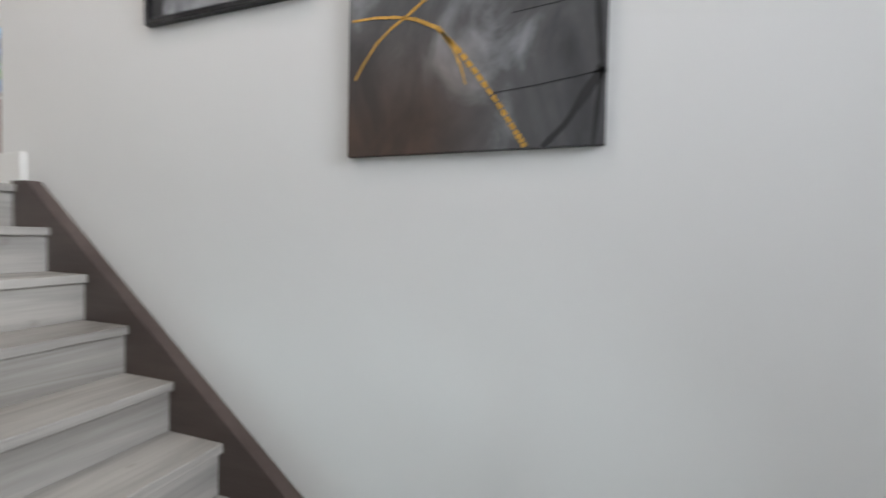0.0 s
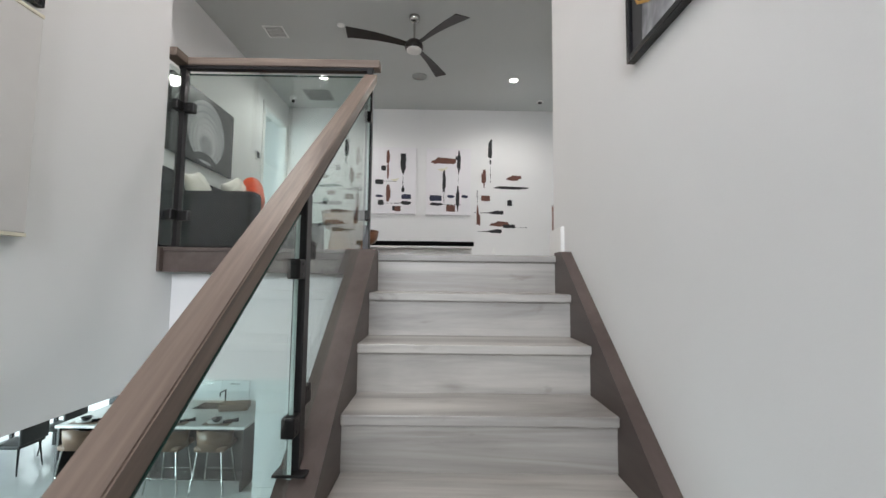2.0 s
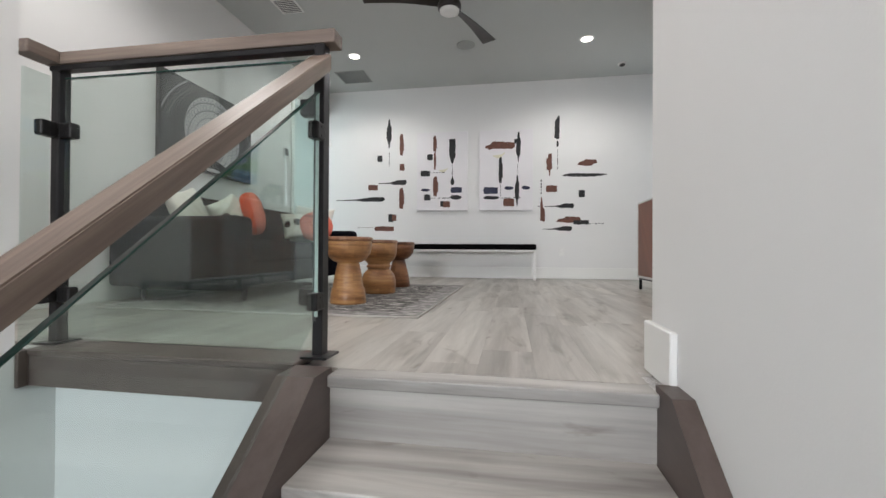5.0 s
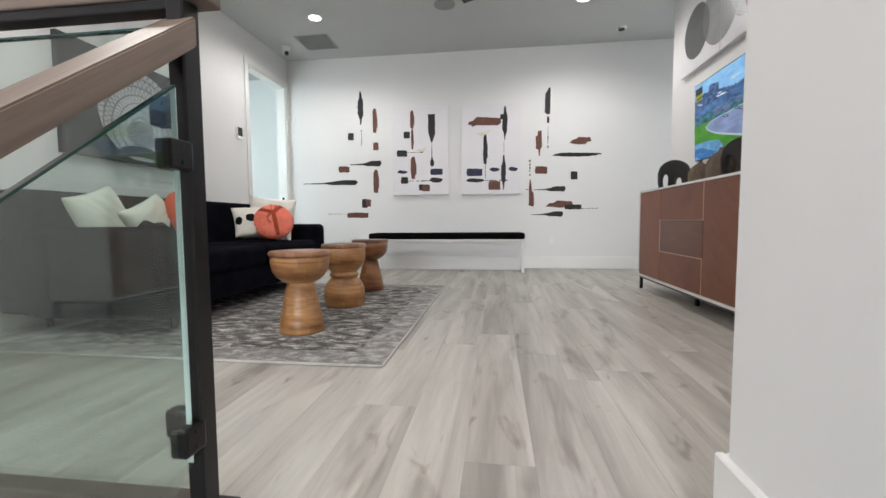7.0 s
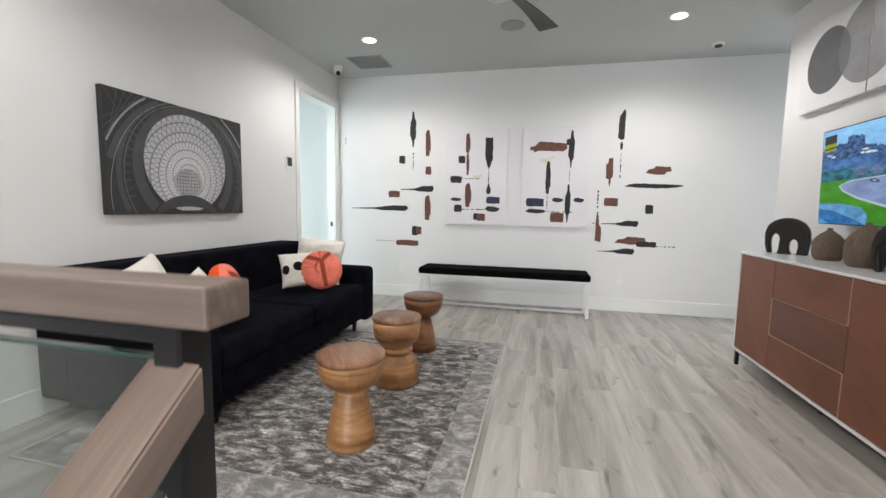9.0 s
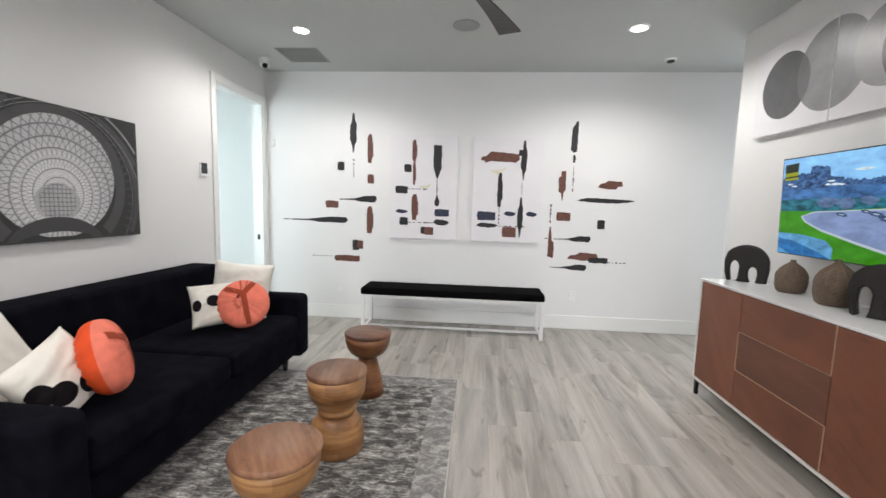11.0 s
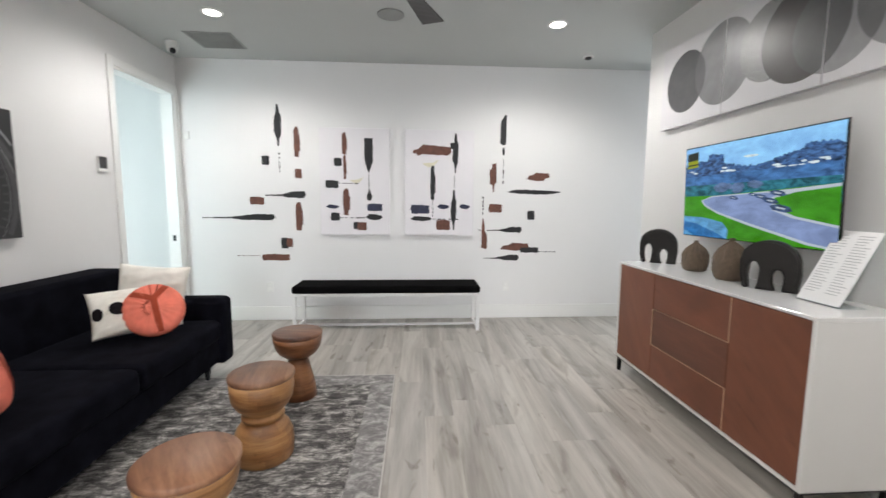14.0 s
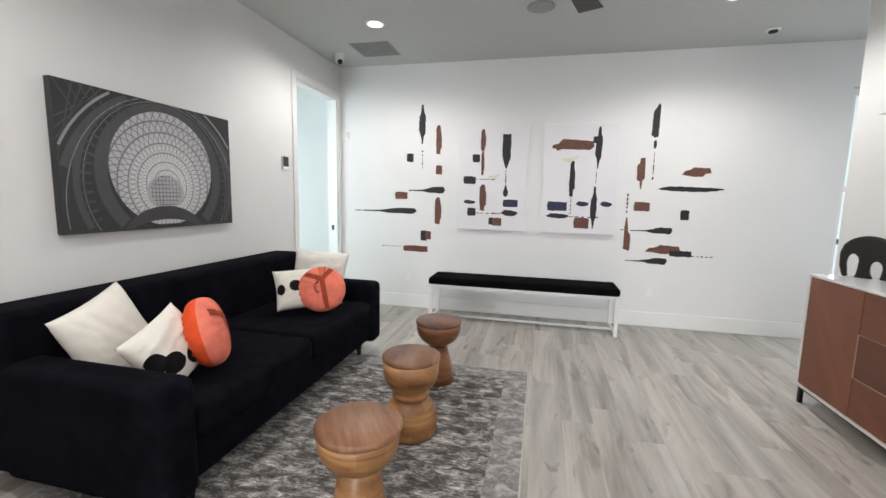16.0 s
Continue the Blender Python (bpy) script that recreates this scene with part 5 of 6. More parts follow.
def band(nm, mat, cy, cz, ry, rz, a0, a1, th, d):
    o, i_ = ellip(cy, cz, ry, rz, a0, a1), ellip(cy, cz, ry - th, rz - th, a0, a1)
    run = []
    for k in range(len(o) + 1):
        ok = k < len(o) and all(abs(q[0]) <= 0.594 and abs(q[1]) <= 0.389 for q in (o[k], i_[k]))
        if ok:
            run.append(k)
            continue
        if len(run) > 1:
            bm = bmesh.new()
            rows = [(bm.verts.new((0.0405 + d, *o[n])), bm.verts.new((0.0405 + d, *i_[n]))) for n in run]
            for a, b in zip(rows, rows[1:]):
                bm.faces.new((a[0], b[0], b[1], a[1]))
            part(nm, bm, mat, PH)
        run = []


band("printed_arc", PHL, 0.03, -0.30, 0.70, 0.78, 20, 200, 0.014, 0.0004)
band("printed_arc", PHG, 0.03, -0.30, 0.66, 0.74, 0, 180, 0.05, 0.0002)
band("printed_arc", PHL, 0.03, -0.25, 0.60, 0.66, -30, 210, 0.004, 0.0006)
band("printed_arc", PHG, 0.03, -0.12, 0.56, 0.56, -40, 220, 0.035, 0.0003)
band("printed_arc", PHL, 0.03, -0.12, 0.51, 0.51, -40, 220, 0.003, 0.0006)
band("printed_arc", PHG, 0.03, -0.06, 0.45, 0.44, -50, 230, 0.075, 0.0003)
for k in range(40):
    t = radians(-30 + k * 6)
    a = (0.03 + 0.465 * math.cos(t), -0.12 + 0.47 * math.sin(t))
    b = (0.03 + 0.53 * math.cos(t), -0.12 + 0.54 * math.sin(t))
    if all(abs(q[0]) < 0.58 and abs(q[1]) < 0.375 for q in (a, b)):
        n_ = Vector((-math.sin(t), math.cos(t))) * 0.006
        part("printed_block", prism(bmesh.new(), [(a[0] - n_.x, a[1] - n_.y), (b[0] - n_.x, b[1] - n_.y), (b[0] + n_.x, b[1] + n_.y), (a[0] + n_.x, a[1] + n_.y)], 0.041, 0.0412, "x"), PHC if k % 2 else PHG, PH)
for k in range(5):
    part("printed_beam", prism(bmesh.new(), [(-0.594, 0.20 - k * 0.055), (-0.30 - k * 0.05, 0.388), (-0.29 - k * 0.05, 0.388), (-0.594, 0.192 - k * 0.055)], 0.0401, 0.0403, "x"), PHG, PH)
for k in range(4):
    part("printed_beam", prism(bmesh.new(), [(-0.59 + k * 0.06, 0.386), (-0.50 + k * 0.06, 0.25), (-0.493 + k * 0.06, 0.25), (-0.582 + k * 0.06, 0.386)], 0.0403, 0.0405, "x"), PHG, PH)
domem = dome_material()
dd = part("printed_dome", prism(bmesh.new(), [q for q in ellip(0, 0, 0.367, 0.352, 0, 360) if q[1] > -0.35][:-1], 0.0, 0.0006, "x"), domem, PH)
dd.location = (0.0412, 0.027, -0.02)
part("printed_oculus", prism(bmesh.new(), ellip(0.015, -0.165, 0.133, 0.11, 0, 360, 36)[:-1], 0.042, 0.0424, "x"), ink("photo_pale", 0.42), PH)
for k in range(-4, 5):
    hh = math.sqrt(max(0, 0.108 ** 2 - (k * 0.025) ** 2))
    part("printed_bar", mbox(0.0425, 0.0427, 0.015 - hh, 0.015 + hh, -0.165 + k * 0.025 - 0.0015, -0.165 + k * 0.025 + 0.0015), PHG, PH)
    part("printed_bar", mbox(0.0428, 0.043, 0.015 + k * 0.025 - 0.0015, 0.015 + k * 0.025 + 0.0015, -0.165 - hh, -0.165 + hh), PHG, PH)
cres = ellip(0.008, -0.44, 0.29, 0.19, 18, 162, 30) + ellip(0.008, -0.44, 0.27, 0.105, 147, 33, 30)
part("printed_crescent", prism(bmesh.new(), cres, 0.0432, 0.0436, "x"), PHC, PH)

# small fittings
th = thing("thermostat", "small wall thermostat with a dark display beside the doorway", "thermostat", (XL, 3.72, 1.613))
part("body", mbox(0, 0.02, -0.045, 0.045, -0.062, 0.062, 0.004, 2), PLASTW, th)
part("display", mbox(0.02, 0.0215, -0.041, 0.041, -0.035, 0.058), PLASTB, th)
for ox in (1.225, -1.44):
    o = thing("outlet", "white wall socket above the baseboard", "socket", (ox, YF, 0.375))
    part("cover_plate", mbox(-0.036, 0.036, -0.006, 0, -0.058, 0.058, 0.003), PLASTW, o)
    for zz in (-0.022, 0.022):
        part("socket", mbox(-0.014, 0.014, -0.0075, -0.006, zz - 0.014, zz + 0.014, 0.0005), TRIM, o)
sn = thing("motion_sensor", "small white sensor on the wall", "sensor", (-2.24, YF, 2.02))
part("body", mbox(-0.03, 0.03, -0.025, 0, -0.045, 0.045, 0.008, 2), PLASTW, sn)

# ---- ceiling fittings ----
fan = thing("ceiling_fan", "three-blade dark wood ceiling fan with a frosted lamp", "ceiling fan", (0.0, 2.33, CEIL))
part("canopy", lathe([(0, 0), (0.062, 0), (0.062, -0.02), (0.05, -0.05), (0.03, -0.065), (0, -0.065)], 28), CHROME, fan, "brushed nickel canopy")
part("downrod", tube(bmesh.new(), (0, 0, -0.06), (0, 0, -0.30), 0.012, 14), CHROME, fan)
part("motor_housing", lathe([(0, -0.27), (0.05, -0.275), (0.085, -0.30), (0.10, -0.335), (0.10, -0.37), (0.088, -0.385), (0, -0.385)], 36), FANM, fan)
part("lamp_lens", lathe([(0.085, -0.383), (0.082, -0.398), (0.05, -0.408), (0, -0.41)], 36), PLASTW, fan, "frosted lamp cover")
for ang in (198, 314, 66):
    bm = bmesh.new()
    rows = []
    for i in range(13):
        q = i / 12
        r = 0.06 + 0.68 * q
        wd = 0.030 + 0.052 * q ** 1.2
        tw = 0.30 * (1 - q * 0.6)
        zc = -0.335 + 0.02 * math.sin(q * 3.0)
        row = []
        for s_, t_ in ((-1, 0.004), (1, 0.004), (1, -0.004), (-1, -0.004)):
            row.append(bm.verts.new((r + (0.02 * s_ * q if i == 12 else 0), s_ * wd * math.cos(tw), zc + s_ * wd * math.sin(tw) + t_)))
        rows.append(row)
    for a, b in zip(rows, rows[1:]):
        for k in range(4):
            bm.faces.new((a[k], a[(k + 1) % 4], b[(k + 1) % 4], b[k]))
    bm.faces.new(rows[0])
    bm.faces.new(rows[-1])
    bmesh.ops.recalc_face_normals(bm, faces=bm.faces)
    bmesh.ops.rotate(bm, verts=bm.verts, cent=(0, 0, 0), matrix=Matrix.Rotation(radians(ang), 3, "Z"))
    part("blade", bm, FANM, fan)

for dx, dy in DOWNLIGHTS:
    d = thing("downlight", "small round recessed ceiling downlight, lit", "downlight", (dx, dy, CEIL), 0, "recessed ceiling downlights")
    part("trim_ring", lathe([(0.045, 0.0), (0.082, 0.0), (0.082, -0.004), (0.064, -0.006), (0.045, -0.001)], 28), TRIM, d)
    part("lens", lathe([(0.063, -0.0065), (0.045, -0.009), (0, -0.0095)], 28), LAMPGLOW, d)
sk = thing("ceiling_speaker", "round flush white ceiling loudspeaker", "speaker", (-0.01, 3.69, CEIL))
part("grille", lathe([(0.108, 0), (0.108, -0.005), (0.10, -0.007), (0, -0.007)], 40), GRILLE, sk)
vt = thing("ceiling_vent", "square grey return air grille in the ceiling", "vent", (-1.66, 4.35, CEIL))
part("vent_frame", mbox(-0.21, 0.21, -0.195, 0.195, -0.006, 0.0, 0.002), GRILLE, vt)
for i in range(26):
    part("slat", mbox(-0.185, 0.185, -0.172 + i * 0.0137, -0.172 + i * 0.0137 + 0.006, -0.010, -0.006), GRILLE, vt)
vt = thing("ceiling_vent", "small louvred supply vent in the ceiling", "vent", (-1.68, 2.65, CEIL))
part("vent_frame", mbox(-0.12, 0.12, -0.12, 0.12, -0.007, 0.0, 0.002), TRIM, vt)
part("vent_backing", mbox(-0.10, 0.10, -0.10, 0.10, -0.0085, -0.007), GRILLED, vt)
for i in range(7):
    part("slat", mbox(-0.10, 0.10, -0.094 + i * 0.0285, -0.094 + i * 0.0285 + 0.011, -0.0105, -0.0085), TRIM, vt)
sd = thing("smoke_detector", "small white smoke detector on the ceiling", "smoke detector", (1.93, 4.47, CEIL))
part("base", lathe([(0.055, 0), (0.055, -0.012), (0.048, -0.016), (0, -0.016)], 28), PLASTW, sd)
part("sensor_cap", lathe([(0.034, -0.016), (0.034, -0.028), (0.026, -0.032), (0, -0.032)], 24), GRILLED, sd, "dark sensor grille")
sp_ = thing("sprinkler_cover", "small white sprinkler cover on the ceiling", "sprinkler", (-0.87, 2.50, CEIL))
part("cover_plate", lathe([(0.045, 0), (0.045, -0.004), (0.03, -0.014), (0, -0.014)], 24), PLASTW, sp_)
cm = thing("security_camera", "white dome security camera under the ceiling", "security camera", (-2.10, 4.42, CEIL))
part("mount", lathe([(0.055, 0), (0.055, -0.02), (0.045, -0.03), (0, -0.03)], 28), PLASTW, cm)
part("head", lathe([(0.048, -0.028), (0.050, -0.06), (0.042, -0.085), (0.03, -0.095), (0, -0.098)], 28), PLASTW, cm)
b = smooth(bmesh.new())
bmesh.ops.create_uvsphere(b, u_segments=20, v_segments=12, radius=0.028, matrix=Matrix.Translation((0.018, -0.022, -0.085)))
part("lens", smooth(b), PLASTB, cm, "black lens ball")

# ---- paintings on the stair walls ----
def abstract_material(name, dark):
    m, nt, b = mat_new(name)
    tc = nt.nodes.new("ShaderNodeTexCoord")
    mp = nt.nodes.new("ShaderNodeMapping")
    mp.inputs["Scale"].default_value = (1, 1.2, 0.75)
    nt.links.new(tc.outputs["Object"], mp.inputs["Vector"])
    n = noise_tex(nt, mp.outputs["Vector"], 3.4, 5, 0.55, 0.8)
    n2 = noise_tex(nt, mp.outputs["Vector"], 11, 5, 0.6, 0.5)
    sp = nt.nodes.new("ShaderNodeSeparateXYZ")
    nt.links.new(tc.outputs["Object"], sp.inputs[0])
    if dark:
        cool = ramp(nt, n, [(0.35, (0.045, 0.045, 0.05)), (0.55, (0.10, 0.10, 0.105)), (0.72, (0.34, 0.35, 0.37))])
        warm = ramp(nt, n, [(0.35, (0.05, 0.034, 0.028)), (0.6, (0.10, 0.062, 0.045)), (0.75, (0.17, 0.085, 0.04))])
        mr = nt.nodes.new("ShaderNodeMapRange")
        mr.inputs[1].default_value, mr.inputs[2].default_value = 0.42, 0.10
        nt.links.new(sp.outputs["Z"], mr.inputs[0])
        mr2 = nt.nodes.new("ShaderNodeMapRange")
        mr2.inputs[1].default_value, mr2.inputs[2].default_value = 0.28, 0.50
        nt.links.new(sp.outputs["Y"], mr2.inputs[0])
        f = nt.nodes.new("ShaderNodeMath")
        f.operation = "MULTIPLY"
        nt.links.new(mr.outputs[0], f.inputs[0])
        nt.links.new(mr2.outputs[0], f.inputs[1])
        c = mixc(nt, f.outputs[0], cool, warm)
    else:
        c = ramp(nt, n, [(0.35, (0.10, 0.10, 0.11)), (0.48, (0.35, 0.36, 0.38)), (0.6, (0.66, 0.68, 0.70))])
    c = mixc(nt, 0.35, c, ramp(nt, n2, [(0.3, (0.6, 0.6, 0.6)), (0.7, (1.2, 1.2, 1.2))]), "MULTIPLY")
    nt.links.new(c, b.inputs["Base Color"])
    b.inputs["Roughness"].default_value = 0.5
    bump(nt, b, n2, 0.3, 0.003)
    return m


GOLD = plain("gold_leaf", (0.62, 0.36, 0.08), 0.38, 0.55, 0.25, 40, 0.3, 120)
INKB = plain("black_ink_line", (0.02, 0.02, 0.022), 0.5)


def stroke_line(pts, w0, w1):
    """A flat stroke through (y, z) points."""
    out = []
    sub = []
    for i in range(len(pts) - 1):
        for k in range(6):
            sub.append(Vector(pts[i]).lerp(Vector(pts[i + 1]), k / 6))
    sub.append(Vector(pts[-1]))
    rg = random.Random(len(pts) * 7 + int(abs(pts[0][0]) * 100))
    L, R = [], []
    for i, p in enumerate(sub):
        d = (sub[min(i + 1, len(sub) - 1)] - sub[max(i - 1, 0)]).normalized()
        n = Vector((-d.y, d.x)) * ((w0 + (w1 - w0) * i / (len(sub) - 1)) / 2 * rg.uniform(0.75, 1.2))
        L.append(tuple(p + n))
        R.append(tuple(p - n))
    return L + R[::-1]


PX1 = thing("abstract_painting", "large dark grey and brown abstract canvas with gold leaf strokes", "painting", (XS, -2.456, 0.052))
part("canvas_body", mbox(-0.024, 0, 0, 0.770, 0, 1.02, 0.002), abstract_material("dark_abstract_paint", True), PX1)
LEAF = [(0.41, 0.30), (0.345, 0.215), (0.285, 0.13), (0.235, 0.05), (0.205, 0.002)]
for a, b in zip(LEAF, LEAF[1:]):
    for q in (0.0, 0.25, 0.5, 0.75):
        u0, u1 = Vector(a).lerp(Vector(b), q), Vector(a).lerp(Vector(b), q + 0.20)
        part("gold_stroke", prism(bmesh.new(), stroke_line([tuple(u0), tuple(u1)], 0.015, 0.014), -0.0255, -0.024, "x"), GOLD, PX1, "gold leaf stroke")
for pts, w0, w1 in (([(0.757, 0.425), (0.68, 0.425), (0.60, 0.415), (0.54, 0.40), (0.47, 0.365), (0.41, 0.30)], 0.008, 0.012),
                    ([(0.455, 0.35), (0.42, 0.30), (0.395, 0.24), (0.38, 0.19)], 0.012, 0.003),
                    ([(0.40, 0.60), (0.46, 0.49), (0.56, 0.42), (0.62, 0.385), (0.67, 0.345), (0.72, 0.28), (0.745, 0.24)], 0.010, 0.005)):
    part("gold_stroke", prism(bmesh.new(), stroke_line(pts, w0, w1), -0.0255, -0.024, "x"), GOLD, PX1, "gold leaf stroke")
for pts, w0, w1 in (([(0.25, 0.375), (0.13, 0.385), (0.01, 0.40)], 0.003, 0.005), ([(0.30, 0.16), (0.18, 0.17), (0.02, 0.19)], 0.002, 0.004),
                    ([(0.16, 0.0), (0.10, 0.06), (0.03, 0.17), (0.01, 0.20)], 0.016, 0.030), ([(0.03, 0.0), (0.012, 0.20), (0.03, 0.42), (0.02, 0.60)], 0.012, 0.022)):
    part("ink_stroke", prism(bmesh.new(), stroke_line(pts, w0, w1), -0.0250, -0.024, "x"), INKB, PX1, "black ink stroke")

PX2 = thing("abstract_painting", "black floater framed pale abstract canvas with gold strokes", "painting", (XS, -1.53, 0.60))
AW, AH = 0.76, 1.02
part("canvas_body", mbox(-0.018, 0, 0.03, AW - 0.03, 0.03, AH - 0.03), abstract_material("pale_abstract_paint", False), PX2)
for a in ((0, 0.022, 0, AH), (AW - 0.022, AW, 0, AH)):
    part("picture_frame", mbox(-0.028, 0, a[0], a[1], a[2], a[3], 0.002), PLASTB, PX2, "slim black floater frame")
for a in ((0, 0.022), (AH - 0.022, AH)):
    part("picture_frame", mbox(-0.028, 0, 0.022, AW - 0.022, a[0], a[1], 0.002), PLASTB, PX2, "slim black floater frame")
part("ink_stroke", prism(bmesh.new(), [(AW - 0.03, 0.03), (AW - 0.09, 0.03), (AW - 0.10, 0.5), (AW - 0.08, 0.99), (AW - 0.03, 0.99)], -0.0190, -0.018, "x"), INKB, PX2, "black painted band")
part("gold_stroke", prism(bmesh.new(), stroke_line([(AW - 0.03, 0.24), (AW - 0.07, 0.17), (AW - 0.14, 0.13), (AW - 0.25, 0.12), (AW - 0.36, 0.14), (AW - 0.47, 0.20)], 0.008, 0.012), -0.0205, -0.019, "x"), GOLD, PX2, "gold leaf stroke")

PX3 = thing("abstract_painting", "pale unframed canvas on the wall across the stair", "painting", (XG, -1.45, 0.01))
part("canvas_body", mbox(0, 0.03, 0, 0.75, 0, 0.76, 0.003), plain("pale_grey_canvas_paint", (0.62, 0.60, 0.58), 0.6, 0, 0.05, 3, 0.2), PX3)
for a in ((0, 0.75, -0.012, 0), (0, 0.75, 0.76, 0.772)):
    part("edge_strip", mbox(0, 0.032, *a), CREAM, PX3, "pale wood edge strip")
PX4 = thing("abstract_painting", "black framed pale canvas on the wall across the stair", "painting", (XG, -1.45, 0.81))
part("canvas_body", mbox(0, 0.018, 0.03, 0.72, 0.03, 0.9), bpy.data.materials["pale_abstract_paint"], PX4)
for a in ((0, 0.022, 0, 0.93), (0.728, 0.75, 0, 0.93)):
    part("picture_frame", mbox(0, 0.03, a[0], a[1], a[2], a[3], 0.002), PLASTB, PX4)
for a in ((0, 0.022), (0.908, 0.93)):
    part("picture_frame", mbox(0, 0.03, 0.022, 0.728, a[0], a[1], 0.002), PLASTB, PX4)



# ---- lower storey: kitchen and dining seen past the stairs ----
structure("floor_lower", mbox(-9.5, 2.0, YB - 0.2, 8.0, FLOOR2 - 0.1, FLOOR2), TILEW, "polished pale tile floor of the lower storey")
structure("wall_lower_north", mbox(-9.5, 2.0, 7.70, 7.85, FLOOR2, CEIL_LOW), WALL, "white kitchen back wall")
w = bmesh.new()
box(w, -9.65, -9.5, YB - 0.2, 7.85, FLOOR2, FLOOR2 + 0.05)
box(w, -9.65, -9.5, YB - 0.2, 7.85, -0.9, CEIL_LOW)
structure("wall_lower_west", w, WALL, "white wall frame round the living room glazing")
structure("wall_lower_south", mbox(-9.5, XG - 0.12, YB - 0.2, YB, FLOOR2, CEIL_LOW), WALL, "white wall of the living room")
structure("wall_lower_corner", mbox(-2.30, XS, 4.0, 4.12, FLOOR2, CEIL_LOW - 0.01), WALL, "white wall beside the kitchen passage")
structure("wall_lower_east", mbox(XS, XS + 0.135, 0.20, 4.12, FLOOR2, CEIL_LOW - 0.01), WALL, "white wall under the lounge")
baseboard(-2.30, XS, 3.984, 4.0, FLOOR2, 0.14)
for z_ in (-1.16,):
    o = thing("outlet", "white wall switch plate on the lower wall", "socket", (-2.12, 4.0, FLOOR2 + 0.45))
    part("cover_plate", mbox(-0.06, 0.06, -0.006, 0, -0.058, 0.058, 0.003), PLASTW, o)

island = thing("kitchen_island", "kitchen island with a white stone top and dark panels", "kitchen island", (-5.25, 4.12, FLOOR2))
part("worktop", mbox(0, 2.75, 0, 1.32, 0.88, 0.92, 0.004), STONEW, island, "white stone worktop")
part("cabinet_body", mbox(0.06, 2.70, 0.36, 1.28, 0.0, 0.88), DARKWOOD, island)
part("end_panel", mbox(2.70, 2.735, 0.02, 1.30, 0.0, 0.88, 0.003), DARKWOOD, island)
part("end_panel", mbox(0.02, 0.06, 0.02, 1.30, 0.0, 0.88, 0.003), DARKWOOD, island)
sink = part("sink", mbox(1.50, 2.20, 0.82, 1.17, 0.921, 0.924, 0.001), OVENG, island, "dark undermounted sink")
bm = tube(bmesh.new(), (1.85, 1.20, 0.92), (1.85, 1.20, 1.14), 0.012, 10)
tube(bm, (1.85, 1.20, 1.13), (1.85, 1.02, 1.13), 0.011, 10)
tube(bm, (1.85, 1.02, 1.13), (1.85, 1.02, 1.07), 0.011, 10)
part("faucet", bm, PLASTB, island, "black swan-neck tap")
bk = thing("serving_board", "white stone serving slab on the island", "board", (-4.95, 5.0, FLOOR2 + 0.92), 5)
part("slab", mbox(0, 0.75, 0, 0.28, 0, 0.03, 0.006), WHITEM, bk)


def place_setting(x, y):
    s = thing("placemat", "dark woven placemat on the kitchen island", "placemat", (x, y, FLOOR2 + 0.92), 0, "placemats on the island")
    part("mat", mbox(-0.2, 0.2, -0.14, 0.14, 0, 0.003), TAUPE, s)
    p = thing("plate", "white plate with a black bowl", "plate", (x - 0.04, y, FLOOR2 + 0.923), 0, "plates on the island")
    part("plate_body", lathe([(0, 0), (0.08, 0), (0.13, 0.014), (0.128, 0.017), (0.08, 0.004), (0, 0.004)], 28), WHITEM, p)
    b = thing("bowl", "black ceramic bowl on a white plate", "bowl", (x - 0.04, y, FLOOR2 + 0.928), 0, "bowls on the island")
    part("bowl_body", lathe([(0, 0), (0.035, 0), (0.06, 0.03), (0.072, 0.055), (0.068, 0.055), (0.054, 0.03), (0, 0.008)], 28), PLASTB, b)
    n = thing("napkin", "dark folded napkin beside the plate", "napkin", (x + 0.17, y, FLOOR2 + 0.923), 20, "napkins on the island")
    bm = tube(bmesh.new(), (-0.10, -0.02, 0.018), (0.0, 0, 0.02), 0.028, 8, 0.012)
    tube(bm, (0.0, 0, 0.02), (0.10, 0.03, 0.020), 0.012, 8, 0.034)
    part("cloth", smooth(bm), DOTBLK, n)


SX = (-4.92, -4.27, -3.62, -2.97)
for x_ in SX:
    place_setting(x_, 4.32)


